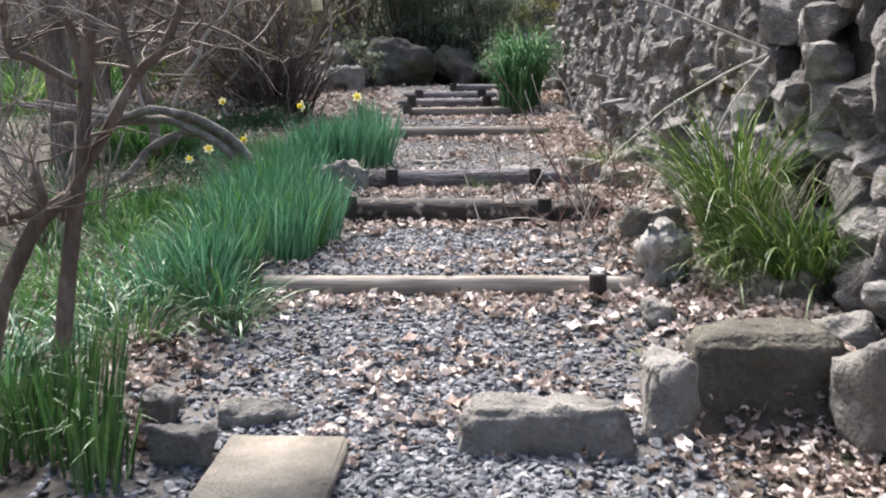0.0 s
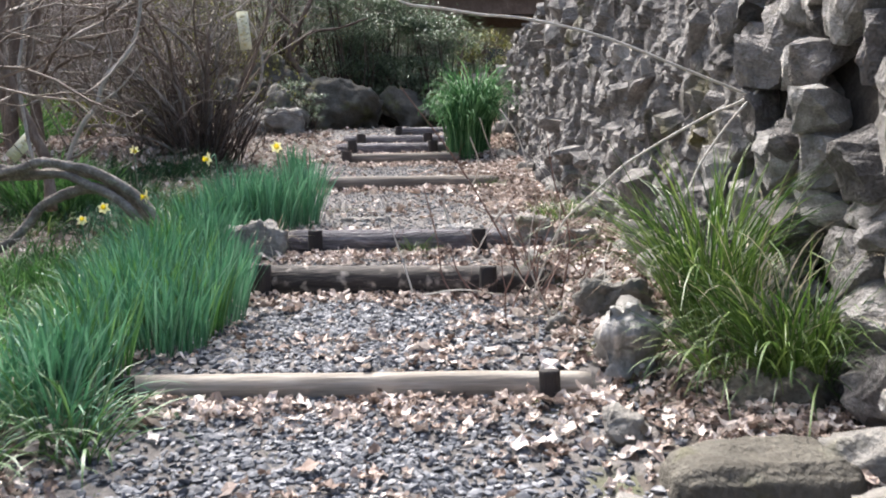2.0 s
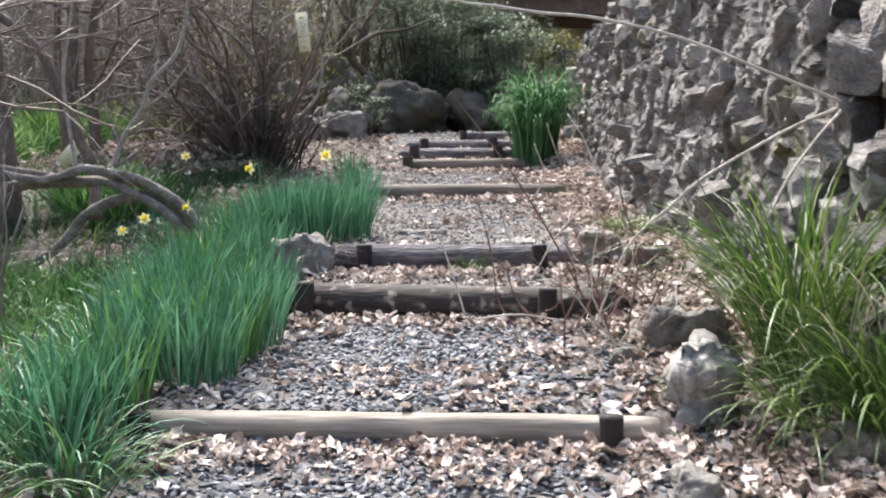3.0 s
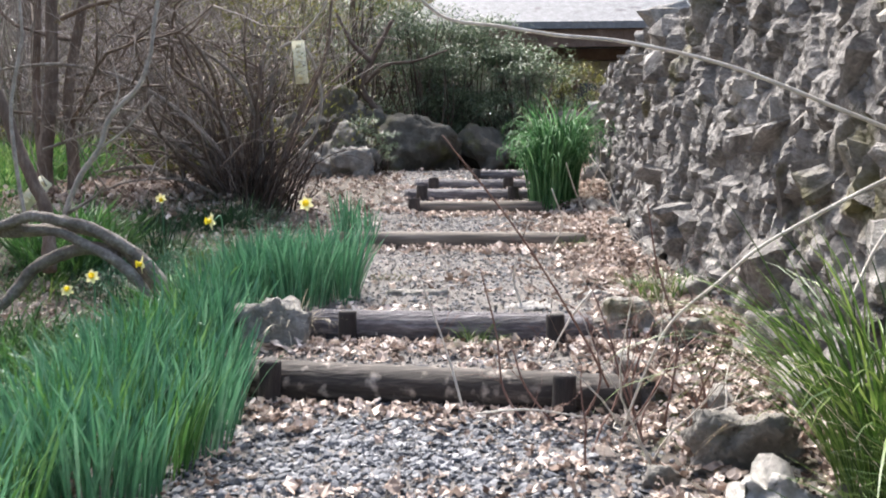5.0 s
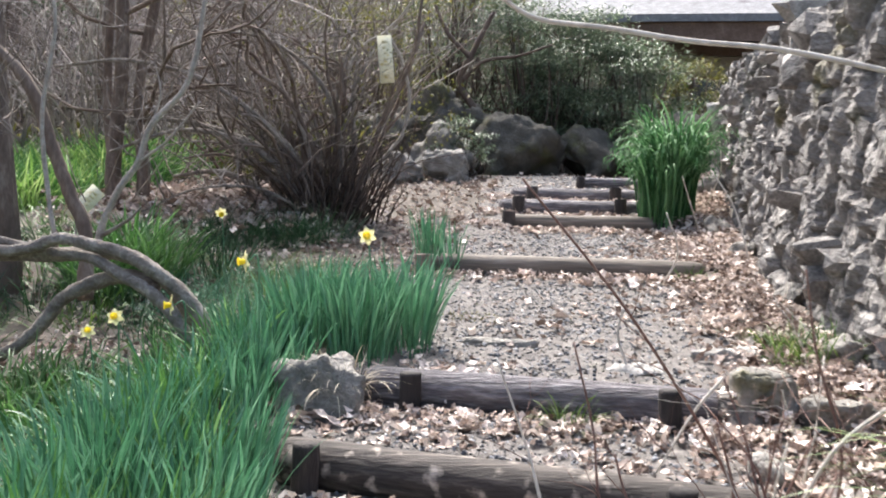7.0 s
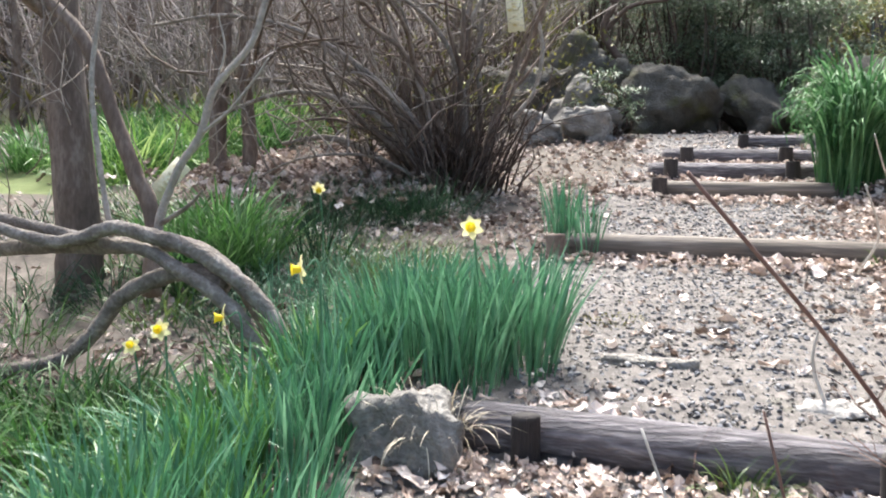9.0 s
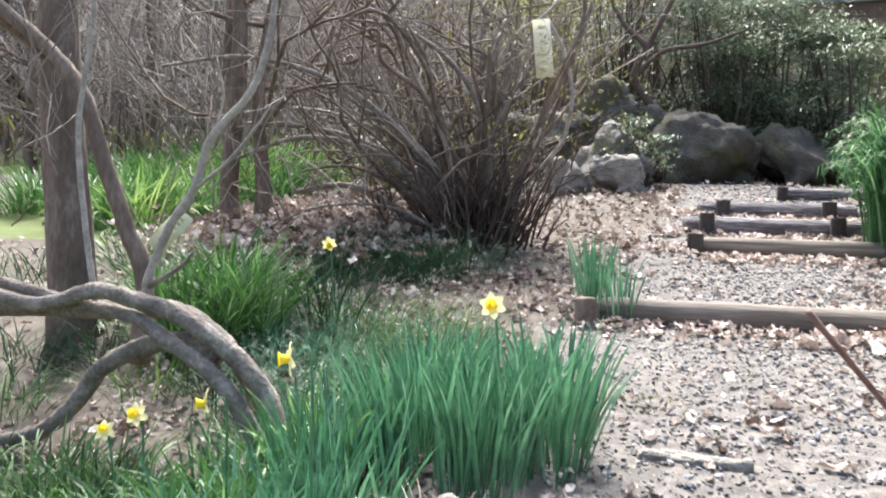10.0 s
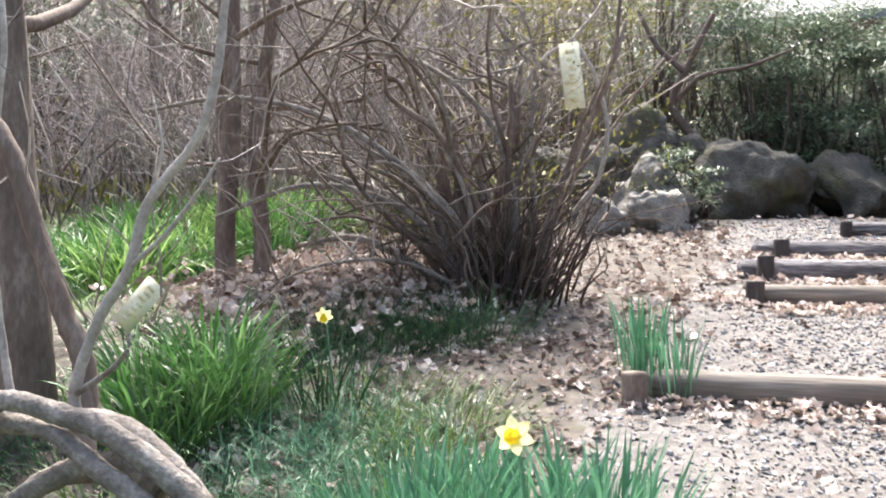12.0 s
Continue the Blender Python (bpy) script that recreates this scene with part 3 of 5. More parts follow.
# ---- gravel and dead leaves ----
def scatter(name, count, place, sizes, base_v, base_f, material, label, category, seed, flat=0.6, up=0.0, tilt=0.4, crumple=0.24):
    """Many small pieces on the ground, in one mesh that nobody could count."""
    rs = np.random.RandomState(seed)
    pts = place(rs, count)
    pts = pts[(pts[:, 0] > -6) & (pts[:, 0] < foot(pts[:, 1]) + 0.05)]
    n = len(pts)
    s = rs.uniform(sizes[0], sizes[1], (n, 1, 1)) * rs.choice([0.7, 1.0, 1.0, 1.35], (n, 1, 1))
    sh = rs.uniform(0.6, 1.3, (n, 1, 3)) * np.array([1, 1, flat])
    v = np.repeat(base_v[None], n, 0) * (1 + rs.uniform(-crumple, crumple, (n, len(base_v), 1)))
    v = v * sh * s
    a, b, c = rs.uniform(0, 2 * np.pi, n), rs.normal(0, tilt, n), rs.normal(0, tilt, n)
    ca, sa, cb, sb, cc, sc = np.cos(a), np.sin(a), np.cos(b), np.sin(b), np.cos(c), np.sin(c)
    o = np.zeros(n)
    rz = np.stack([np.stack([ca, -sa, o], -1), np.stack([sa, ca, o], -1), np.stack([o, o, o + 1], -1)], 1)
    rx = np.stack([np.stack([o + 1, o, o], -1), np.stack([o, cb, -sb], -1), np.stack([o, sb, cb], -1)], 1)
    ry = np.stack([np.stack([cc, o, sc], -1), np.stack([o, o + 1, o], -1), np.stack([-sc, o, cc], -1)], 1)
    v = np.einsum("nij,nkj->nki", rz @ rx @ ry, v)
    z = land(pts[:, 0], pts[:, 1]) + up * rs.uniform(0.3, 1.4, n)
    v += np.stack([pts[:, 0], pts[:, 1], z], -1)[:, None, :]
    f = (base_f[None] + (np.arange(n) * len(base_v))[:, None, None]).reshape(-1, base_f.shape[1])
    me = bpy.data.meshes.new(name)
    me.from_pydata(v.reshape(-1, 3).tolist(), [], f.tolist())
    me.materials.append(material)
    return tagged(new(name, me), label, category, kind="stuff")


g = (1 + 5 ** 0.5) / 2
ICO_V = np.array([(-1, g, 0), (1, g, 0), (-1, -g, 0), (1, -g, 0), (0, -1, g), (0, 1, g), (0, -1, -g), (0, 1, -g), (g, 0, -1), (g, 0, 1), (-g, 0, -1), (-g, 0, 1)]) / 1.9
ICO_F = np.array([(0, 11, 5), (0, 5, 1), (0, 1, 7), (0, 7, 10), (0, 10, 11), (1, 5, 9), (5, 11, 4), (11, 10, 2), (10, 7, 6), (7, 1, 8), (3, 9, 4), (3, 4, 2), (3, 2, 6), (3, 6, 8), (3, 8, 9), (4, 9, 5), (2, 4, 11), (6, 2, 10), (8, 6, 7), (9, 8, 1)])
# a curled oval leaf: three rows across, five along
LEAF_V = np.array([(u, w * q * 1.25 + 0.12 * math.sin(5 * u), 0.5 * w * w + 0.25 * math.sin(4 * u + 3 * w)) for u, q in ((-1, 0.08), (-0.5, 0.75), (0.1, 1.0), (0.6, 0.7), (1, 0.05)) for w in (-0.5, 0, 0.5)])
LEAF_F = np.array([(3 * i + j, 3 * i + 3 + j, 3 * i + 4 + j, 3 * i + 1 + j) for i in range(4) for j in range(2)])


def near_first(rs, n, lo, hi):
    return lo + (hi - lo) * rs.uniform(0, 1, n) ** 1.35


def gravel_place(rs, n):
    return np.stack([rs.normal(0.0, 0.55, n).clip(-1.15, 1.2), near_first(rs, n, 2.6, 6.85)], -1)


def gravel_far(rs, n):
    return np.stack([rs.normal(0.1, 0.6, n), rs.uniform(5.6, 16.2, n)], -1)


def litter_path(rs, n):
    y = rs.uniform(3, 16.3, n)
    p = np.stack([0.2 + rs.normal(0, 0.66, n), y], -1)
    patch = ripple(p[:, 0] * 1.6 + 2, p[:, 1] * 1.9) + 0.5 * ripple(p[:, 0] * 4, p[:, 1] * 4.4)
    return p[(patch + rs.normal(0, 0.22, n) > 0.08) & ((p[:, 1] < 7.9) | (rs.uniform(0, 1, n) < 0.32))]


def litter_right(rs, n):
    y = rs.uniform(2.8, 16, n)
    return np.stack([foot(y) - 0.05 - np.abs(rs.normal(0, 0.5 - 0.2 * smooth(6.5, 8.5, y), n)), y], -1)


def litter_steps(rs, n):
    y = rs.choice(np.array(STEP_Y), n)
    return np.stack([rs.uniform(-0.9, 1.15, n), y - 0.1 - np.abs(rs.normal(0, 0.16, n))], -1)


def litter_left(rs, n):
    p = np.stack([-0.9 - np.abs(rs.normal(0, 1.9, n)), rs.uniform(3, 15.5, n)], -1)
    return p[(p[:, 1] < 11.4) | (p[:, 0] < -2.4) | (rs.uniform(0, 1, n) < 0.65)]


def litter_pile(rs, n):
    return np.stack([rs.normal(-3.15, 0.5, n), rs.normal(11.9, 0.6, n)], -1)


scatter("gravel", 19000, gravel_place, (0.008, 0.02), ICO_V, ICO_F, GRAVEL, "dark blue-grey crushed gravel with paler chips on the path", "gravel", 1, 0.45, 0.005)
scatter("fine_gravel", 11000, gravel_far, (0.005, 0.012), ICO_V, ICO_F, GRAVEL, "grey grit and chips on the upper path", "gravel", 2, 0.6, 0.004)
scatter("pale_grit", 15000, gravel_far, (0.004, 0.009), ICO_V, ICO_F, GRIT_CHIP, "grey-brown grit covering the upper path", "grit", 12, 0.6, 0.003)
scatter("dead_leaves", 7000, litter_path, (0.012, 0.032), LEAF_V, LEAF_F, LITTER, "dry pinkish-brown dead leaves scattered on the path", "dead leaves", 3, 1.0, 0.022, 0.35)
scatter("bleached_leaves", 2700, litter_path, (0.016, 0.045), LEAF_V, LEAF_F, PALE_LITTER, "bleached pale dead leaves lying on the path", "dead leaves", 4, 1.0, 0.024, 0.35)
scatter("leaf_litter", 9500, litter_right, (0.016, 0.038), LEAF_V, LEAF_F, LITTER, "brown and pink leaf litter along the wall foot", "leaf litter", 5, 1.0, 0.035, 0.45)
scatter("pale_leaf_litter", 1600, litter_right, (0.018, 0.036), LEAF_V, LEAF_F, PALE_LITTER, "pale leaves on top of the litter by the wall", "leaf litter", 6, 1.0, 0.045, 0.45)
scatter("drifted_leaves", 2200, litter_steps, (0.014, 0.032), LEAF_V, LEAF_F, LITTER, "dead leaves drifted against the log steps", "dead leaves", 7, 1.0, 0.025, 0.45)
scatter("drifted_pale_leaves", 1100, litter_steps, (0.018, 0.045), LEAF_V, LEAF_F, PALE_LITTER, "bleached leaves drifted against the log steps", "dead leaves", 8, 1.0, 0.028, 0.45)
scatter("bank_litter", 8000, litter_left, (0.018, 0.04), LEAF_V, LEAF_F, LITTER, "brown dead leaves under the shrubs", "leaf litter", 9, 1.0, 0.03, 0.5)
scatter("leaf_heap", 2200, litter_pile, (0.03, 0.06), LEAF_V, LEAF_F, LITTER, "heap of dark dead leaves beside the bush", "leaf litter", 10, 1.0, 0.16, 0.7)


# ---- strap-leaved plants ----
def clump(name, at, count, spread, length, width, lean, droop, material, label, category, seed, group="", segs=5, kink=0.0, up=0.0, single=8, late=False):
    rng = random.Random(seed)
    base = on_land(at[0], at[1], up)
    t = thing(name, base, label, category, group)
    buf = Buf()
    for i in range(count):
        a = rng.uniform(0, 2 * math.pi)
        r = spread * math.sqrt(rng.random())
        x, y = at[0] + math.cos(a) * r, at[1] + math.sin(a) * r
        z = on_land(x, y).z + up - 0.01
        blade(buf, (x, y, z), a + rng.gauss(0, 0.9), length * rng.uniform(0.65, 1.12), width * rng.uniform(0.7, 1.15), abs(rng.gauss(0, lean)) + 0.3 * lean * r / spread, droop * rng.uniform(0.2, 1.3), rng, segs, kink, late)
    part("foliage", buf, material, t)
    for i in range(single):
        a = rng.uniform(0, 2 * math.pi)
        leaf = Buf()
        x, y = at[0] + math.cos(a) * spread, at[1] + math.sin(a) * spread
        blade(leaf, (x, y, on_land(x, y).z + up - 0.01), a + rng.gauss(0, 0.5), length * rng.uniform(0.8, 1.15), width * 1.1, lean * 1.2, droop * rng.uniform(0.6, 1.4), rng, segs + 2, kink, late)
        part("leaf", leaf, material, t)
    return t


def daffodil_flower(t, head, face, seed, scale=1.0):
    """A bloom on its stalk, under the clump t: head is the heart of the bloom, face the way it looks."""
    rng = random.Random(seed)
    head, face = Vector(head), Vector(face).normalized()
    stem = Buf()
    x, y = head.x - face.x * 0.05 + rng.uniform(-0.03, 0.03), head.y - face.y * 0.05 + 0.02
    foot_p = on_land(x, y)
    neck = head - face * 0.05 * scale
    tube(stem, spline([foot_p, foot_p.lerp(neck, 0.55) + Vector((0.01, 0, 0)), neck + Vector((0, 0, 0.004)), head - face * 0.01], 5), 0.0045, 0.0035, 6)
    part("stalk", stem, DAFFODIL, t)
    side = face.cross(Vector((0, 0, 1))).normalized()
    top = side.cross(face).normalized()
    for k in range(6):
        w = 2 * math.pi * k / 6 + 0.3
        out = side * math.cos(w) + top * math.sin(w)
        cross = face.cross(out)
        b = Buf()
        verts, faces = [], []
        for i in range(5):
            u = i / 4
            hw = 0.014 * scale * math.sin(math.pi * (0.18 + 0.82 * u)) ** 0.8 if u < 1 else 0.001
            c = head + out * (0.006 + 0.037 * u) * scale + face * (0.004 * math.sin(3 * u) - 0.006 * u * (k % 2)) * scale
            verts += [c - cross * hw, c + face * 0.003 * scale, c + cross * hw]
        for i in range(4):
            o = 3 * i
            faces += [(o, o + 1, o + 4, o + 3), (o + 1, o + 2, o + 5, o + 4)]
        b.add(verts, faces)
        part("petal", b, PETAL, t, "pale cream-yellow petal")
    b = Buf()
    verts, faces = [], []
    prof = ((0.007, 0.0), (0.011, 0.012), (0.012, 0.022), (0.017, 0.03))
    for i, (r, h) in enumerate(prof):
        for k in range(14):
            w = 2 * math.pi * k / 14
            rr = r * scale * (1 + (0.12 if i == 3 and k % 2 else 0))
            verts.append(head + (side * math.cos(w) + top * math.sin(w)) * rr + face * h * scale)
    for i in range(3):
        for k in range(14):
            faces.append((14 * i + k, 14 * i + (k + 1) % 14, 14 * (i + 1) + (k + 1) % 14, 14 * (i + 1) + k))
    faces.append(tuple(range(13, -1, -1)))
    b.add(verts, faces)
    part("trumpet", b, TRUMPET, t, "deep yellow trumpet")


rng = random.Random(21)
DAFF = [(4.86, -1.1, -1.3, 0.44), (5.04, -1.1, -1.4, 0.44), (5.25, -1.02, -1.4, 0.42), (5.45, -0.85, -1.35, 0.42), (5.7, -0.84, -1.5, 0.42), (5.95, -0.80, -1.6, 0.42), (6.2, -0.78, -1.7, 0.42), (6.45, -0.8, -1.75, 0.42),
        (6.7, -0.84, -1.8, 0.42), (6.95, -0.93, -1.85, 0.42), (7.2, -1.0, -1.85, 0.42), (7.45, -1.08, -1.8, 0.42), (7.7, -1.0, -1.85, 0.42), (7.95, -0.72, -1.65, 0.45), (8.15, -0.56, -1.55, 0.45),
        (8.35, -0.58, -1.4, 0.43), (8.6, -0.66, -1.3, 0.4)]
clumps = []
for y, xr, xl, h in DAFF:
    x = xr
    while x > xl:
        px, py = x + rng.uniform(-0.05, 0.03), y + rng.uniform(-0.08, 0.08)
        clumps.append(((px, py), clump("daffodil_clump", (px, py), 64, 0.13, h * rng.uniform(0.85, 1.08) * (1.0 if x > -1.45 else 0.8), 0.012, 0.13 if x > -1.25 else 0.3, 0.5 if x > -1.25 else 1.1, DAFFODIL if rng.random() < (0.9 if x > -1.25 else 0.35) else YOUNG_LEAF,
                                       "dense clump of upright blue-green daffodil leaves", "daffodil", int(y * 100 + x * 10), "daffodils beside the path")))
        x -= rng.uniform(0.19, 0.25)


def nearest_clump(p):
    return min(clumps, key=lambda c: (c[0][0] - p[0]) ** 2 + (c[0][1] - p[1]) ** 2)[1]


for k, (head, face, s) in enumerate([((-0.676, 7.88, 1.763), (0.15, -1, 0.1), 1.0), ((-0.995, 7.21, 1.671), (-0.8, -0.6, -0.05), 1.0), ((-1.775, 7.66, 1.372), (0.2, -1, 0.25), 0.95),
                                     ((-1.48, 7.6, 1.443), (-0.85, -0.5, 0.0), 1.1), ((-1.94, 7.72, 1.292), (0.3, -0.8, 0.4), 0.85)]):
    daffodil_flower(nearest_clump(head), head, face, 70 + k, s)
far_daff = clump("daffodil_clump", (-2.22, 9.98), 40, 0.16, 0.36, 0.011, 0.25, 0.6, DARK_GRASS, "dark daffodil clump with one bloom", "daffodil", 77)
daffodil_flower(far_daff, (-2.183, 9.88, 1.824), (0.3, -0.7, -0.35), 78, 1.0)
for k, (x, y) in enumerate([(-0.72, 10.42), (-0.86, 10.5), (-0.95, 10.65)]):
    clump("daffodil_clump", (x, y), 22, 0.08, 0.36, 0.012, 0.1, 0.3, DAFFODIL, "thin tuft of daffodil leaves by the log end", "daffodil", 80 + k, "daffodils beside the path")

clump("sedge_clump", (1.6, 5.55), 300, 0.15, 0.95, 0.009, 0.24, 1.7, SEDGE, "tall arching yellow-green sedge clump growing by the wall", "sedge", 90, segs=8, up=0.1, single=16)
clump("sedge_clump", (1.8, 4.98), 300, 0.18, 0.6, 0.009, 0.5, 1.8, SEDGE, "low arching yellow-green sedge among rocks", "sedge", 91, segs=8, up=0.1, single=16)
clump("sedge_clump", (1.6, 5.05), 160, 0.2, 0.45, 0.008, 0.7, 2.0, SEDGE, "drooping sedge skirt over the rocks", "sedge", 92, segs=8, up=0.08)
clump("sedge_clump", (1.7, 5.25), 40, 0.16, 0.9, 0.006, 0.35, 1.7, STRAW, "bleached straw-coloured sedge blades", "sedge", 93, segs=8, up=0.08)
clump("lily_clump", (0.9, 13.0), 420, 0.2, 1.13, 0.02, 0.07, 4.2, BLUE_GREEN, "tall drooping fresh-green strap-leaved clump beside the steps", "lily clump", 94, segs=9, late=True, single=16)
clump("lily_clump", (0.8, 12.82), 190, 0.2, 0.9, 0.018, 0.1, 4.4, BLUE_GREEN, "drooping green strap leaves at the clump's edge", "lily clump", 95, segs=9, late=True)
clump("grass_tuft", (1.36, 8.5), 200, 0.2, 0.24, 0.007, 0.6, 1.2, SEDGE, "small yellow-green grass tuft in litter", "grass", 96)
clump("grass_tuft", (0.92, 10.3), 40, 0.08, 0.15, 0.007, 0.5, 1.2, SEDGE, "small grass tuft at the log end", "grass", 97)
clump("grass_tuft", (0.27, 7.44), 60, 0.07, 0.16, 0.006, 0.5, 1.2, SEDGE, "small green tuft before the bark log", "grass", 198)
clump("grass_tuft", (1.2, 8.7), 50, 0.1, 0.14, 0.007, 0.6, 1.2, SEDGE, "small yellowish grass tuft at the wall foot", "grass", 98)
for k, (x, y, h) in enumerate([(-1.18, 3.15, 0.34), (-1.0, 3.05, 0.32), (-1.32, 3.3, 0.36), (-1.15, 3.42, 0.34), (-1.42, 3.1, 0.36), (-1.5, 3.5, 0.36), (-1.3, 3.65, 0.3)]):
    clump("cut_daffodil_clump", (x, y), 46, 0.1, h, 0.012, 0.1, 0.25, FOLDED_LEAF, "upright green leaves with folded pale tips", "daffodil", 100 + k, "daffodils beside the path", kink=0.45)
for k, (x, y, n) in enumerate([(-1.05, 4.75, 80), (-0.95, 4.6, 60), (-1.35, 4.9, 80), (-1.3, 4.35, 70), (-1.6, 4.6, 80), (-1.7, 5.1, 90), (-1.75, 4.1, 80), (-2.0, 4.6, 80)]):
    clump("lily_clump", (x, y), n, 0.12, 0.42, 0.011, 0.6, 1.5, FOLDED_LEAF if k % 2 else DAFFODIL, "arching light-green strap leaves at the path edge", "lily clump", 110 + k)
for k, (x, y) in enumerate([(-1.95, 5.8), (-2.0, 6.4), (-2.1, 6.9), (-2.05, 7.5), (-2.4, 6.2), (-2.3, 7.2), (-2.0, 5.3), (-2.5, 5.5)]):
    clump("lily_clump", (x, y), 90, 0.2, 0.36, 0.011, 0.55, 1.3, YOUNG_LEAF, "light-green arching leaves behind the daffodils", "lily clump", 120 + k)
for k, (x, y, h) in enumerate([(-2.85, 9.95, 0.5), (-2.6, 9.8, 0.5), (-3.0, 9.7, 0.48), (-2.75, 9.55, 0.42), (-2.95, 10.2, 0.5), (-3.2, 10.0, 0.45)]):
    clump("grass_clump", (x, y), 120, 0.16, h, 0.015, 0.4, 1.1, FOLDED_LEAF if k % 2 else YOUNG_LEAF, "upright green grass clump before the leaf heap", "grass", 130 + k)
for k, (x, y, h) in enumerate([(-2.55, 11.0, 0.34), (-2.3, 10.85, 0.32), (-2.75, 10.75, 0.34), (-2.05, 11.0, 0.36), (-1.85, 11.2, 0.36), (-2.5, 10.5, 0.26), (-2.2, 11.25, 0.36), (-2.65, 11.3, 0.36), (-2.9, 11.1, 0.34)]):
    clump("dark_grass_clump", (x, y), 190, 0.22, h, 0.006, 0.7, 1.2, DARK_GRASS, "fine dark-green grass mound", "grass", 140 + k)
for k, (x, y) in enumerate([(-1.9, 9.7), (-1.65, 9.9), (-2.1, 9.4), (-1.5, 9.6)]):
    clump("soft_grass_mound", (x, y), 420, 0.3, 0.28, 0.005, 0.8, 1.7, SEDGE if k % 2 else DAFFODIL, "soft pale-green feathery grass mound", "grass", 150 + k)
for k in range(26):
    x, y = rng.uniform(-6.8, -4.2), rng.uniform(12.6, 17.5)
    clump("undergrowth_clump", (x, y), 120, 0.3, 0.55, 0.018, 0.5, 1.4, YOUNG_LEAF if k % 4 else BRIGHT_LEAF, "bright green leafy undergrowth among the trees", "undergrowth", 160 + k, "undergrowth")
for k, (x, y) in enumerate([(-3.9, 15.2), (-3.5, 15.6), (-3.2, 15.0), (-3.7, 14.5)]):
    clump("yellow_undergrowth", (x, y), 200, 0.35, 0.45, 0.014, 0.6, 1.5, OLIVE_LEAF, "yellowish-green low undergrowth", "undergrowth", 190 + k)
for k, (x, y) in enumerate([(-2.0, 7.75), (-2.3, 7.6), (-2.5, 8.0), (-2.2, 8.05), (-1.75, 8.0), (-2.7, 7.5), (-2.6, 7.0), (-2.9, 7.8)]):
    clump("lily_clump", (x, y), 110, 0.2, 0.36, 0.012, 0.5, 1.3, FOLDED_LEAF if k % 3 == 0 else YOUNG_LEAF, "light-green arching leaves below the sprawling limbs", "lily clump", 310 + k)
clump("straw_tuft", (-0.68, 7.5), 70, 0.12, 0.2, 0.004, 0.9, 1.8, STRAW, "dry straw tuft on the rock", "dry grass", 195, up=0.12)
for k, (x, y, h) in enumerate([(-2.6, 9.6, 0.4), (-2.9, 9.9, 0.45), (-2.3, 9.0, 0.36), (-2.75, 9.1, 0.36), (-3.2, 9.4, 0.4), (-3.5, 9.9, 0.45), (-1.95, 8.9, 0.34), (-2.5, 8.0, 0.34), (-2.9, 8.0, 0.36), (-3.3, 8.7, 0.4), (-3.7, 9.2, 0.4), (-2.2, 8.0, 0.3), (-3.8, 10.6, 0.45), (-4.2, 11.0, 0.5), (-4.5, 10.3, 0.5)]):
    clump("bank_grass_clump", (x, y), 100, 0.24, h * 0.8, 0.009, 0.6, 1.4, (DARK_GRASS, FOLDED_LEAF, DARK_GRASS, SEDGE)[k % 4], "green grass clump on the bank under the limbs", "grass", 210 + k, "bank grass")
for k, (x, y) in enumerate([(-1.7, 9.3), (-2.0, 10.1), (-2.3, 9.8)]):
    clump("soft_grass_mound", (x, y), 420, 0.3, 0.24, 0.005, 0.8, 1.8, SEDGE if k % 2 else DAFFODIL, "soft pale-green feathery grass mound", "grass", 240 + k)
for k, (x, y) in enumerate([(1.5, 16.6), (1.1, 17.3), (1.8, 17.2), (0.9, 17.9), (1.7, 18.3), (2.2, 18.0), (1.4, 19.0)]):
    clump("dry_grass_clump", (x, y), 140, 0.25, 0.8, 0.009, 0.35, 1.3, (STRAW, OLIVE_LEAF)[k % 2], "dry yellowish grass clump beyond the wall end", "dry grass", 250 + k)
for k, (x, y) in enumerate([(-0.55, 4.1), (-0.45, 4.3), (-0.75, 3.95), (-0.3, 4.55), (-0.85, 4.25), (-0.9, 10.0), (-0.35, 9.3), (0.1, 9.0)]):
    clump("moss_tuft", (x, y), 90, 0.13, 0.022, 0.004, 0.9, 0.8, SEDGE, "low yellow-green mossy tuft in the gravel", "moss", 260 + k, segs=2, single=0)
for k in range(16):
    x, y = rng.uniform(-6.2, -4.4), rng.uniform(12.2, 15.0)
    clump("undergrowth_clump", (x, y), 130, 0.3, 0.62, 0.02, 0.5, 1.5, BRIGHT_LEAF if k % 3 == 0 else YOUNG_LEAF, "bright green leafy undergrowth among the trees", "undergrowth", 280 + k, "undergrowth")
clump("moss_patch", (-0.36, 8.95), 330, 0.17, 0.03, 0.006, 0.9, 0.8, OLIVE_LEAF, "yellowish moss patch on the path", "moss", 299, segs=2, single=0)


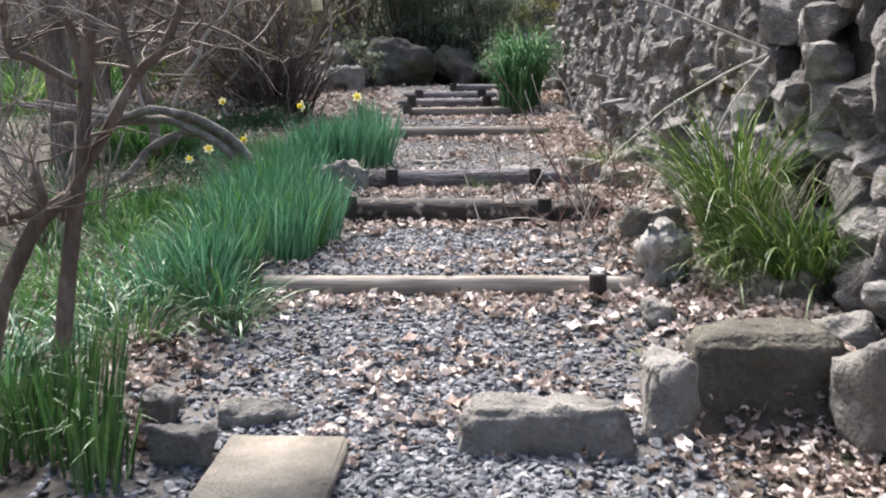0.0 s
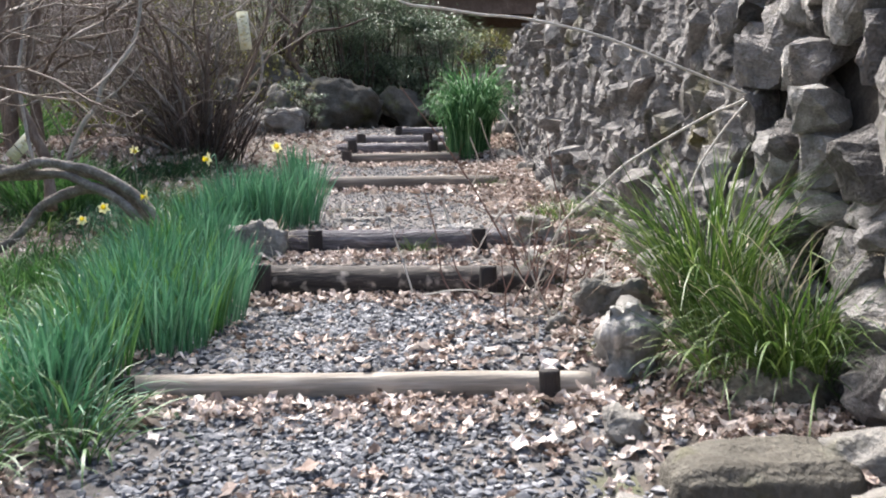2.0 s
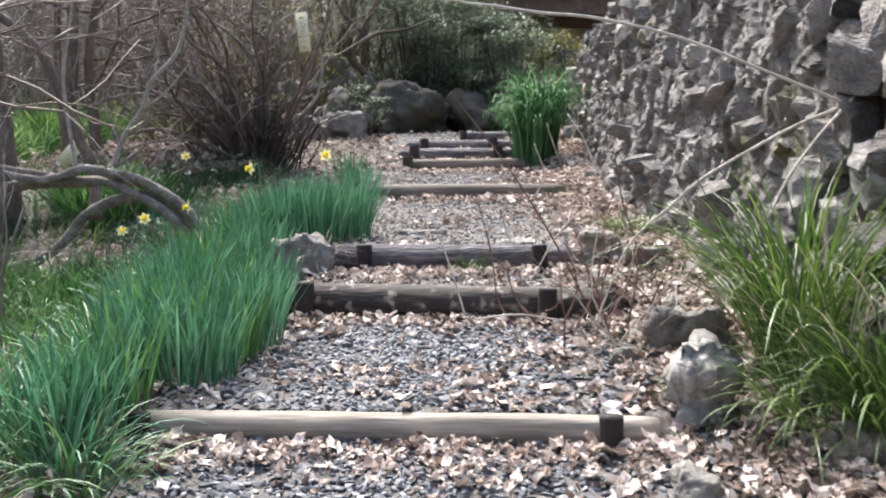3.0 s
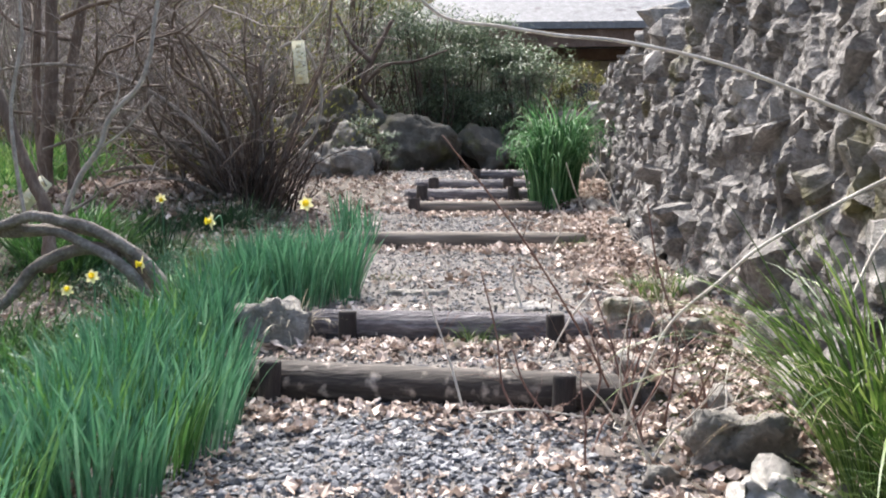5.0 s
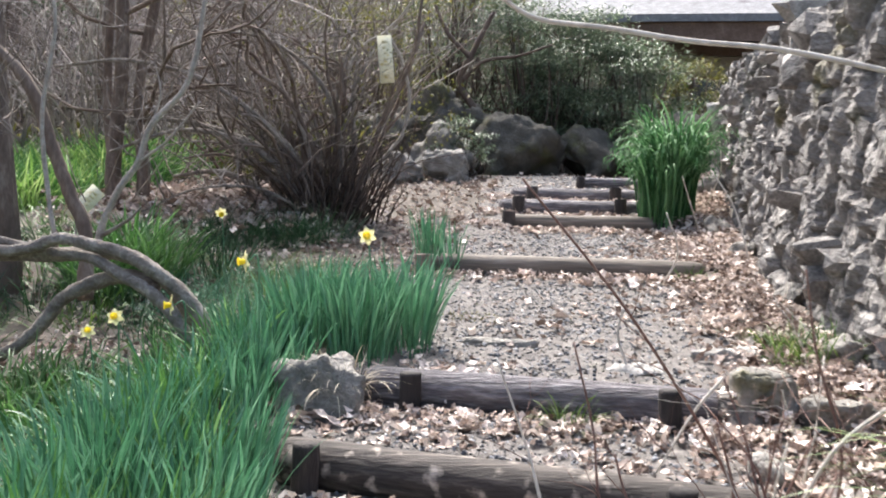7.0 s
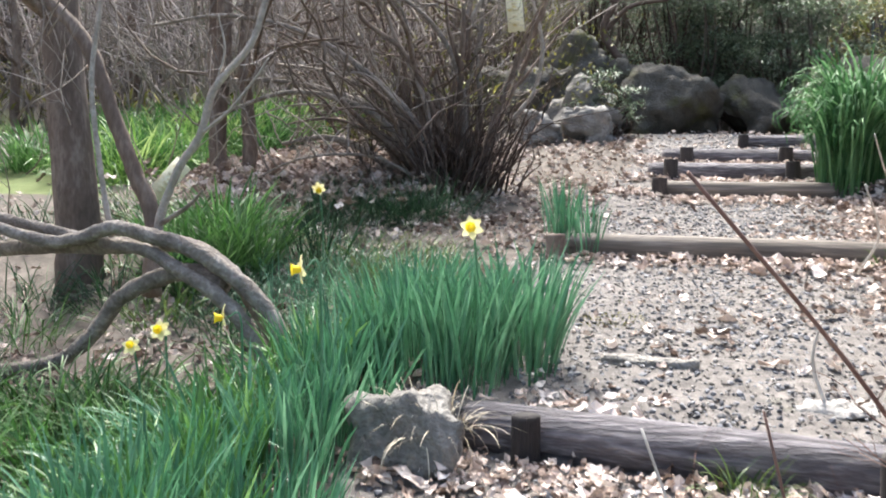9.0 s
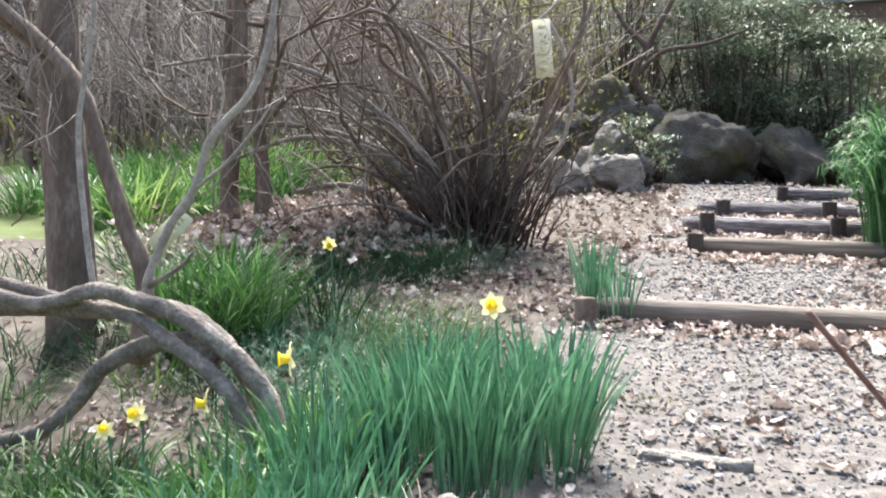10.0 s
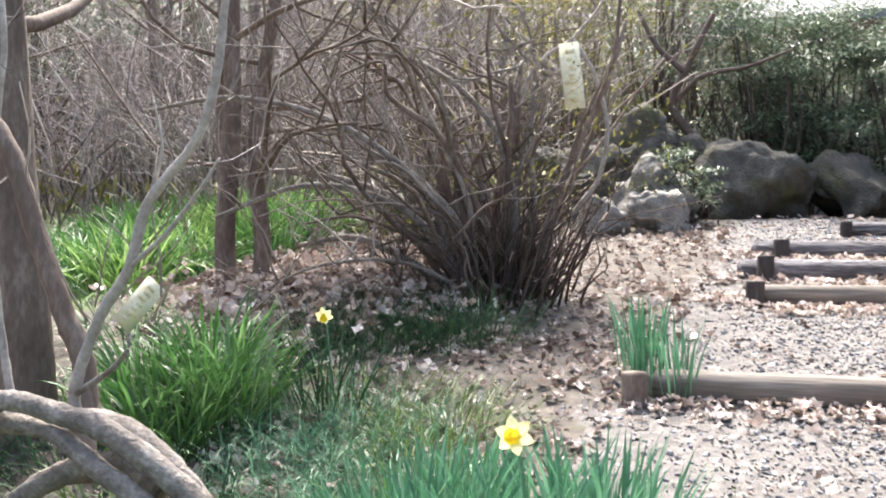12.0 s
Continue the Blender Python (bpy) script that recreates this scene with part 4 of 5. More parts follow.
# ---- shrubs and trees ----
def bare_shrub(name, at, stems, height, spread, radius, seed, label, material, twig_material, depth=2, kids=3, low=0.15, wander=0.28, lift=0.12, group=""):
    rng = random.Random(seed)
    base = on_land(at[0], at[1])
    t = thing(name, base, label, "shrub", group)
    twigs = Buf()
    for k in range(stems):
        b = Buf()
        a = 2 * math.pi * k / stems + rng.uniform(-0.3, 0.3)
        out = spread * math.sqrt(rng.random()) * (0.25 if math.cos(a) > 0.2 else 1.0)
        r = rng.uniform(0.03, low)
        p = on_land(at[0] + math.cos(a) * r, at[1] + math.sin(a) * r, -0.04)
        way = Vector((math.cos(a) * out, math.sin(a) * out, 1.1))
        grow(b, p, way, height * rng.uniform(0.5, 0.75), radius * rng.uniform(0.55, 1.2), depth, rng, wander if math.cos(a) < 0.2 else 0.2, lift, kids, 6, 0.75 if math.cos(a) < 0.2 else 0.4, twigs)
        part("stem", b, material, t)
    tagged(part("twig_tangle", twigs, twig_material, t), kind="stuff")
    return t


bush = bare_shrub("bare_bush", (-2.12, 12.2), 13, 2.6, 0.9, 0.03, 5, "many-stemmed bare brown bush beside the path", BARK_BROWN, BARK_TWIG, 3, 2, 0.22, 0.42, 0.1)
# long low stems of the bush that reach out over the bank
rng = random.Random(31)
tw = Buf()
for pts, r in [([(-2.35, 12.2, 1.72), (-2.66, 12.0, 2.0), (-3.07, 12.0, 2.16), (-3.49, 12.0, 2.11)], 0.042), ([(-2.3, 12.1, 1.7), (-2.55, 12.0, 2.25), (-2.85, 12.0, 2.45), (-3.42, 12.0, 2.6), (-4.14, 12.0, 2.63)], 0.042),
               ([(-2.25, 12.0, 1.7), (-2.4, 11.9, 2.1), (-2.75, 11.8, 2.4), (-3.3, 11.7, 2.5), (-3.9, 11.6, 2.3)], 0.036), ([(-2.2, 12.1, 1.7), (-2.3, 11.8, 2.3), (-2.9, 11.5, 2.85), (-3.6, 11.4, 3.05), (-4.3, 11.4, 3.0)], 0.03),
               ([(-2.1, 12.1, 1.7), (-1.95, 12.0, 2.3), (-2.1, 11.9, 2.9), (-2.6, 11.9, 3.3), (-3.3, 11.9, 3.4)], 0.028), ([(-2.1, 12.0, 1.7), (-2.5, 11.6, 2.0), (-2.95, 11.3, 2.0), (-3.4, 11.2, 1.8)], 0.016)]:
    b = Buf()
    line = spline(pts, 7)
    tube(b, line, r, r * 0.4, 7, 0.08, rng)
    part("stem", b, BARK_GREY, bush)
    for k in range(9):
        i = rng.randint(8, len(line) - 1)
        grow(tw, line[i], (rng.gauss(0, 0.7), rng.gauss(0, 0.7), 0.8), rng.uniform(0.3, 0.8), 0.008, 2, rng, 0.3, 0.1, 2, 4)
tagged(part("twig_tangle", tw, BARK_TWIG, bush), kind="stuff")
# crooked stems that arch out and over, most of them away from the path
rng = random.Random(44)
for k in range(34):
    a = rng.uniform(1.9, 4.6) if k % 3 else rng.uniform(0, 6.28)
    reach = rng.uniform(0.8, 1.9) if math.cos(a) < -0.1 else rng.uniform(0.1, 0.35)
    o = Vector((math.cos(a), math.sin(a) * 0.75, 0)) * reach
    p = on_land(-2.12 + 0.2 * math.cos(a) * rng.random(), 12.15 + 0.2 * math.sin(a) * rng.random(), -0.03)
    h = rng.uniform(0.5, 1.9)
    knots = [p]
    for u, v in ((0.12, 0.35), (0.3, 0.68), (0.52, 0.9), (0.75, 1.0), (1.0, 0.96 + rng.uniform(-0.12, 0.25))):
        knots.append(p + o * u + Vector((rng.gauss(0, 0.05), rng.gauss(0, 0.06), h * v + rng.gauss(0, 0.04))))
    line = spline(knots, 5)
    b = Buf()
    r = rng.uniform(0.012, 0.03)
    tube(b, line, r, r * 0.3, 7, 0.12, rng)
    for j in range(4):
        grow(b, line[rng.randint(9, len(line) - 1)], (rng.gauss(-0.2, 0.8), rng.gauss(0, 0.6), rng.gauss(0.35, 0.4)), rng.uniform(0.3, 0.8), r * 0.45, 2, rng, 0.55, 0.04, 2, 5, 0.9)
    part("stem", b, (BARK_GREY, BARK_BROWN, BARK_TWIG)[k % 3], bush)
tw = Buf()
rng = random.Random(8)
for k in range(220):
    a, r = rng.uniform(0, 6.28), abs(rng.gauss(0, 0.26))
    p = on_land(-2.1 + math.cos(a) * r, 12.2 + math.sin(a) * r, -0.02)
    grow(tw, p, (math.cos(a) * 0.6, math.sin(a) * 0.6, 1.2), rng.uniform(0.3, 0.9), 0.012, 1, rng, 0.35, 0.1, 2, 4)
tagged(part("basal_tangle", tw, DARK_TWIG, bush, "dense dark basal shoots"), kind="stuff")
tw = Buf()
for k in range(1700):
    a, r = rng.uniform(0, 6.28), 1.1 * math.sqrt(rng.random())
    p = Vector((-1.95 + math.cos(a) * r, 12.3 + math.sin(a) * r * 0.8, 2.7 + rng.uniform(-0.3, 1.3)))
    blade(tw, p, rng.uniform(0, 6.28), rng.uniform(0.02, 0.05), 0.016, rng.uniform(0.2, 1.5), 0.5, rng, 2)
tagged(part("bud_spray", tw, OLIVE_LEAF, bush, "sparse olive new leaves"), kind="stuff")

# the stem that loops round the hanging tag
loop = thing("looped_stem", (-1.9, 12.15, 1.7), "pale looping stem beside the hanging tag", "branch")
b = Buf()
tube(b, spline([(-1.98, 12.2, 1.68), (-1.87, 12.25, 2.02), (-1.78, 12.3, 2.17), (-1.59, 12.3, 2.39), (-1.48, 12.3, 2.55), (-1.43, 12.3, 2.86), (-1.5, 12.3, 3.17), (-1.59, 12.3, 3.34), (-1.66, 12.32, 3.45)], 8), 0.022, 0.012, 8, 0.08, rng)
part("stem", b, PALE_BARK, loop)
b = Buf()
tube(b, spline([(-2.12, 12.2, 2.7), (-1.96, 12.3, 3.17), (-1.82, 12.3, 3.34), (-1.66, 12.32, 3.44), (-1.45, 12.3, 3.66), (-1.3, 12.3, 3.95)], 8), 0.02, 0.01, 8, 0.08, rng)
part("branch", b, PALE_BARK, loop)


def name_tag(at, size, turn, label):
    """A weathered board with faded bars of lettering and a cord."""
    m = pose(*at, *turn)
    t = thing("name_tag", at, label, "sign")
    bm = bmesh.new()
    bmesh.ops.create_cube(bm, size=1, matrix=m @ Matrix.Diagonal((size[0], 0.014, size[1], 1)))
    bmesh.ops.bevel(bm, geom=bm.edges, offset=0.004, segments=2, affect="EDGES")
    board = part("board", bm, TAG_WOOD, t)
    rng = random.Random(int(at[2] * 100))
    for k in range(7):
        bm = bmesh.new()
        z = size[1] * (0.36 - 0.115 * k)
        bmesh.ops.create_cube(bm, size=1, matrix=m @ pose(rng.uniform(-0.006, 0.006), -0.0085, z) @ Matrix.Diagonal((size[0] * rng.uniform(0.25, 0.5), 0.003, size[1] * 0.06, 1)))
        part("lettering_bar", bm, LETTERING, board, "faded unreadable lettering")
    b = Buf()
    top = m @ Vector((0, 0, size[1] / 2 - 0.01))
    tube(b, spline([top, top + Vector((0.01, 0, 0.05)), top + Vector((-0.02, 0.02, 0.14))], 4), 0.002, 0.002, 5)
    part("cord", b, BARK_GREY, t, "thin cord")
    return t


name_tag((-1.545, 11.85, 3.128), (0.12, 0.4), (0, -6, 12), "cream wooden name tag with faded lettering hung in the bush")
tag2 = name_tag((-3.12, 9.8, 1.86), (0.11, 0.27), (0, 42, 15), "tilted cream name tag on a thin stake in the undergrowth")
b = Buf()
tube(b, [Vector((-3.25, 9.82, 1.1)), Vector((-3.18, 9.812, 1.8))], 0.009, 0.009, 6)
part("stake", b, BARK_GREY, tag2, "thin wooden stake")

# the sprawling limb on the bank
limb = thing("sprawling_tree", (-1.66, 8.4, 0.95), "sprawling old shrub with thick arching grey limbs", "shrub")
rng = random.Random(12)
for k, (pts, r0, r1) in enumerate([
    ([(-1.5, 8.3, 0.95), (-1.67, 8.4, 1.27), (-1.84, 8.4, 1.45), (-2.08, 8.4, 1.58), (-2.25, 8.4, 1.62), (-2.44, 8.4, 1.65), (-2.61, 8.4, 1.6), (-2.78, 8.4, 1.58), (-3.1, 8.4, 1.64), (-3.5, 8.4, 1.7)], 0.04, 0.026),
    ([(-1.6, 8.5, 0.95), (-1.78, 8.5, 1.3), (-1.98, 8.5, 1.5), (-2.2, 8.52, 1.58), (-2.5, 8.5, 1.56), (-2.85, 8.5, 1.55), (-3.4, 8.6, 1.5)], 0.042, 0.035),
    ([(-1.62, 8.36, 0.9), (-1.74, 8.36, 1.2), (-1.9, 8.36, 1.38), (-2.12, 8.38, 1.49), (-2.3, 8.42, 1.56), (-2.55, 8.45, 1.58), (-2.8, 8.47, 1.62), (-3.4, 8.5, 1.72)], 0.036, 0.024),
    ([(-1.95, 8.5, 1.4), (-2.1, 8.5, 1.46), (-2.28, 8.5, 1.43), (-2.48, 8.5, 1.33), (-2.65, 8.5, 1.14), (-2.86, 8.5, 1.01), (-3.3, 8.5, 0.93)], 0.042, 0.032),
    ([(-2.28, 8.5, 1.6), (-2.27, 8.5, 1.7), (-2.18, 8.5, 1.9), (-2.07, 8.5, 2.05), (-2.0, 8.5, 2.24), (-1.83, 8.5, 2.42), (-1.76, 8.5, 2.6), (-1.73, 8.5, 2.8), (-1.66, 8.5, 3.2)], 0.02, 0.011),
    ([(-2.52, 8.5, 1.6), (-2.57, 8.5, 1.88), (-2.61, 8.5, 2.27), (-2.56, 8.5, 2.6), (-2.54, 8.5, 2.8), (-2.6, 8.5, 3.3)], 0.014, 0.009),
    ([(-2.52, 8.8, 1.3), (-2.58, 8.9, 1.66), (-2.67, 8.9, 1.87), (-2.79, 8.9, 2.15), (-2.92, 8.9, 2.47), (-3.12, 8.9, 2.68), (-3.5, 8.9, 2.95)], 0.045, 0.03),
    ([(-2.07, 8.5, 2.05), (-1.9, 8.45, 2.15), (-1.78, 8.45, 2.28), (-1.72, 8.45, 2.36)], 0.009, 0.004),
    ([(-2.0, 8.5, 2.24), (-1.95, 8.5, 2.4), (-1.98, 8.5, 2.55)], 0.007, 0.003),
    ([(-2.28, 8.5, 1.66), (-2.1, 8.45, 1.75), (-2.0, 8.4, 1.82)], 0.012, 0.005)]):
    b = Buf()
    tube(b, spline([(x + 0.06, y - 0.17, z + 0.04) for x, y, z in pts], 8), r0, r1, 10, 0.11, rng)
    part("limb", b, BARK_BROWN if k == 6 else PALE_BARK if k in (4, 5, 7, 8) else BARK_GREY, limb)
tw = Buf()
for k in range(26):
    p = Vector((rng.uniform(-3.3, -1.9), 8.5 + rng.uniform(-0.2, 0.4), rng.uniform(1.6, 2.6)))
    grow(tw, p, (rng.gauss(0, 0.8), rng.gauss(0, 0.4), 0.8), rng.uniform(0.2, 0.6), 0.005, 1, rng, 0.3, 0.1, 3, 4)
tagged(part("twig_tangle", tw, BARK_TWIG, limb), kind="stuff")

# the bare shrub at the start of the path
shrub = thing("bare_shrub", (-1.45, 3.9, 0.4), "leafless dark-stemmed shrub at the path edge", "shrub")
tw = Buf()
for k, (pts, r0, r1) in enumerate([
    ([(-1.46, 3.9, 0.35), (-1.44, 3.9, 0.59), (-1.4, 3.9, 0.92), (-1.35, 3.9, 1.25), (-1.32, 3.9, 1.46), (-1.3, 3.9, 1.68), (-1.28, 3.9, 1.85), (-1.22, 3.9, 2.2)], 0.03, 0.02),
    ([(-1.42, 3.95, 1.1), (-1.39, 3.95, 1.22), (-1.23, 3.95, 1.48), (-1.11, 3.95, 1.68), (-1.02, 3.95, 1.76), (-0.92, 3.95, 1.98), (-0.86, 3.95, 2.2)], 0.022, 0.012),
    ([(-1.38, 3.88, 1.2), (-1.49, 3.85, 1.1), (-1.59, 3.85, 0.92), (-1.66, 3.85, 0.75), (-1.72, 3.85, 0.4)], 0.026, 0.028),
    ([(-1.36, 3.88, 1.2), (-1.51, 3.85, 1.14), (-1.7, 3.85, 1.1), (-2.0, 3.85, 1.1)], 0.022, 0.018),
    ([(-1.31, 3.9, 1.6), (-1.35, 3.9, 1.83), (-1.45, 3.9, 2.0), (-1.5, 3.9, 2.2)], 0.016, 0.01),
    ([(-1.46, 3.85, 1.15), (-1.5, 3.85, 1.33)], 0.018, 0.016),
    ([(-1.32, 3.87, 1.62), (-1.49, 3.85, 1.72), (-1.57, 3.85, 1.76), (-1.59, 3.85, 2.0)], 0.016, 0.012),
    ([(-1.11, 3.9, 1.66), (-1.15, 3.9, 1.82), (-1.19, 3.9, 2.0)], 0.012, 0.008)]):
    b = Buf()
    line = spline(pts, 6) if len(pts) > 2 else [Vector(p) for p in pts]
    tube(b, line, r0 * 1.2, r1 * 1.2, 9, 0.08, rng)
    part("stem", b, BARK_BROWN, shrub)
    for j in range(10):
        i = rng.randint(len(line) // 3, len(line) - 1)
        if line[i].z > 1.1:
            grow(tw, line[i], (rng.gauss(0, 0.9), rng.gauss(0, 0.5), 0.3), rng.uniform(0.2, 0.5), 0.007, 1, rng, 0.45, 0.05, 3, 4)
tagged(part("twig_tangle", tw, BARK_TWIG, shrub), kind="stuff")


def tree(at, height, radius, seed, label, lean=(0, 0), limbs=9, material=BARK_BROWN, limb_from=0.35):
    rng = random.Random(seed)
    base = on_land(at[0], at[1], -0.1)
    t = thing("bare_tree", base, label, "tree", "trees on the bank")
    b = Buf()
    pts = [base + Vector((lean[0] * u * height + rng.gauss(0, 0.05), lean[1] * u * height, u * height)) for u in (0, 0.08, 0.25, 0.45, 0.7, 1)]
    line = spline(pts, 6)
    tube(b, line, radius, radius * 0.35, 12, 0.05, rng)
    part("trunk", b, material, t)
    tw = Buf()
    for k in range(limbs):
        lb = Buf()
        i = rng.randint(int(len(line) * limb_from), len(line) - 1)
        a = rng.uniform(0, 6.28)
        grow(lb, line[i], (math.cos(a), math.sin(a), rng.uniform(0.0, 0.7)), rng.uniform(1.0, 2.4), radius * 0.3, 3, rng, 0.3, 0.05, 3, 6, 0.8, tw)
        part("limb", lb, material, t)
    tagged(part("twig_tangle", tw, BARK_MAUVE, t), kind="stuff")
    return t


tree((-3.68, 9.6), 6.5, 0.15, 1, "rough brown-barked bare tree on the bank", (-0.02, 0))
tree((-4.0, 11.9), 5.5, 0.085, 2, "slim bare tree with a forked foot", (0.02, 0))
tree((-3.86, 11.98), 5.0, 0.07, 3, "slim leaning bare tree", (0.06, 0.02))
tree((-4.2, 12.2), 4.6, 0.055, 4, "thin bare tree stem", (-0.03, 0.02))
for k in range(15):
    a = random.Random(300 + k)
    x, y = a.uniform(-13, -4.6), a.uniform(12.5, 24)
    if x > -5.5 and y < 15:
        y += 4
    tree((x, y), a.uniform(4, 7), a.uniform(0.05, 0.12), 10 + k, "bare grey-brown tree in the wood", (a.uniform(-0.08, 0.08), 0), 8)
for k, (x, y, h, s) in enumerate([(-3.6, 14.2, 2.6, 20), (-5.6, 14.5, 2.8, 22), (-4.2, 16.2, 3.2, 24), (-3.0, 17.8, 3.0, 22), (-5.6, 18.0, 3.4, 22), (-8.0, 15.5, 3.2, 22),
                                   (-7.4, 18.5, 3.6, 22), (-4.6, 20.5, 3.6, 22), (-2.6, 6.8, 1.5, 8), (-3.0, 5.6, 1.7, 9), (-3.6, 7.6, 2.0, 12), (-9.5, 18.5, 3.8, 22), (-6.5, 22, 4, 22), (-2.2, 20, 3.5, 22)]):
    bare_shrub("thicket_shrub", (x, y), s, h, 0.8, 0.016, 400 + k, "tangled leafless shrub in the thicket", BARK_TWIG if k % 3 else BARK_BROWN, BARK_MAUVE, 3, 3, 0.3, 0.35, 0.06, "thicket shrubs")


def evergreen(at, size, seed, label, material=EVERGREEN, count=12000, leaf=(0.055, 0.1), trunk_r=0.05, name="evergreen_shrub"):
    """A shrub of leaf sprays carried on forked branches, with gaps between the sprays."""
    rng = random.Random(seed)
    base = on_land(at[0], at[1], -0.05) if len(at) < 3 else Vector(at)
    t = thing(name, base, label, "shrub", "evergreens at the head of the path")
    wood, crown = Buf(), Buf()
    centres = []
    for k in range(40):
        a, u = rng.uniform(0, 6.28), rng.random()
        r = math.sqrt(rng.uniform(0.1, 1))
        h = (0.25 + 0.75 * u) * size[2]
        w = math.sin(math.pi * (0.22 + 0.7 * u)) * (0.75 + 0.35 * rng.random())
        c = base + Vector((math.cos(a) * r * size[0] / 2 * w, math.sin(a) * r * size[1] / 2 * w, h))
        centres.append(c)
        tube(wood, spline([base, base.lerp(c, 0.5) + Vector((rng.gauss(0, 0.1), rng.gauss(0, 0.1), -0.05)), c], 4), trunk_r * 0.5, 0.006, 5)
    for i in range(count):
        c = rng.choice(centres)
        p = c + Vector((rng.gauss(0, 0.1), rng.gauss(0, 0.1), rng.gauss(0, 0.035))) * (size[0] + size[2]) * 0.4
        if p.z < land(np.float64(p.x), np.float64(p.y)):
            continue
        blade(crown, p, rng.uniform(0, 6.28), rng.uniform(*leaf), leaf[0] * 0.6, rng.uniform(0.8, 2.2), rng.uniform(0, 0.8), rng, 1)
    tagged(part("branchwork", wood, DARK_TWIG, t), kind="stuff")
    part("crown", crown, material, t)
    return t


evergreen((-0.9, 17.9), (2.6, 1.8, 2.5), 1, "dense dark evergreen shrub over the boulders")
evergreen((0.5, 17.9), (2.4, 1.6, 1.9), 2, "dark rounded evergreen shrub at the path head")
evergreen((-0.1, 18.5), (2.8, 1.8, 2.4), 3, "tall dark evergreen shrub before the building", leaf=(0.06, 0.1))
evergreen((1.4, 18.4), (1.8, 1.4, 1.7), 4, "low evergreen shrub by the wall end", OLIVE_LEAF, 4000)
evergreen((-2.1, 18.5), (2.4, 1.8, 3.4), 5, "loose olive-green shrub behind the tag", OLIVE_LEAF, 5000)
evergreen((-3.4, 18.6), (2.4, 1.8, 3.0), 6, "olive-leaved shrub in the thicket", OLIVE_LEAF, 5000)
for k, (x, y) in enumerate([(-4.6, 21.5), (-2.6, 22.0), (-6.8, 20.5), (-9.0, 19.0), (-0.8, 23.0), (-11, 17.5)]):
    evergreen((x, y), (3.2, 2.2, 3.6), 30 + k, "loose dull-leaved shrub on the wooded hillside", (OLIVE_LEAF, EVERGREEN)[k % 2], 4500, (0.09, 0.16))
evergreen((-1.5, 15.7), (0.9, 0.6, 0.75), 7, "low dark fern-like shrub between boulders", EVERGREEN, 1800, (0.05, 0.09), 0.02)
evergreen((-1.7, 19.3), (2.3, 1.8, 3.0), 8, "tall dark evergreen with open top", EVERGREEN, 7000)
evergreen((0.85, 16.35), (0.9, 0.7, 0.75), 9, "small dark shrub beside the last boulder", EVERGREEN, 1800, (0.05, 0.1), 0.02)
evergreen((1.2, 19.6, 3.7), (0.5, 0.4, 0.35), 10, "bright lime-green young shoots before the roof", BRIGHT_LEAF, 120, (0.09, 0.14), 0.02, "bright_shoot")
# forked dark bough above the boulders
bough = thing("dark_bough_tree", on_land(-1.3, 17.4), "dark leaning tree with a long level bough", "tree")
for pts, r0, r1 in [([(-1.3, 17.4, 2.2), (-1.5, 17.2, 3.1), (-1.75, 17.1, 3.55), (-1.6, 17.0, 3.9), (-1.3, 17.0, 4.5)], 0.06, 0.03), ([(-1.72, 17.1, 3.6), (-1.4, 17.0, 3.85), (-0.95, 16.9, 3.9), (-0.5, 16.9, 4.05)], 0.035, 0.012),
                    ([(-1.6, 17.0, 3.9), (-1.9, 17.0, 4.2), (-2.1, 17.0, 4.6)], 0.04, 0.02)]:
    b = Buf()
    tube(b, spline(pts, 7), r0, r1, 9, 0.07, rng)
    part("bough", b, DARK_TWIG, bough)

# ---- dry shoots and arching canes on the wall side ----
cane = thing("arching_cane", (1.93, 6.0, 1.9), "long bleached cane arching over the path from the wall", "branch")
for name, pts, r0, r1 in [
    ("cane", [(0.1, 5.72, 2.46), (0.17, 5.74, 2.38), (0.25, 5.77, 2.34), (0.4, 5.8, 2.325), (0.6, 5.84, 2.3), (0.83, 5.87, 2.28), (1.18, 5.9, 2.2), (1.54, 5.92, 2.06), (1.75, 5.95, 1.98), (1.93, 5.98, 1.91), (2.02, 6.0, 1.86)], 0.005, 0.0085),
    ("side_cane", [(0.86, 6.32, 0.86), (0.94, 6.26, 1.1), (1.03, 6.2, 1.306), (1.2, 6.15, 1.47), (1.35, 6.1, 1.607), (1.69, 6.02, 1.81), (1.85, 5.99, 1.88), (1.93, 5.98, 1.92)], 0.005, 0.008),
    ("side_cane", [(1.96, 5.98, 1.95), (1.8, 5.94, 1.78), (1.66, 5.9, 1.6), (1.56, 5.85, 1.42)], 0.007, 0.005)]:
    b = Buf()
    tube(b, spline(pts, 6), r0, r1, 7, 0.05, rng)
    part(name, b, BLEACHED, cane)
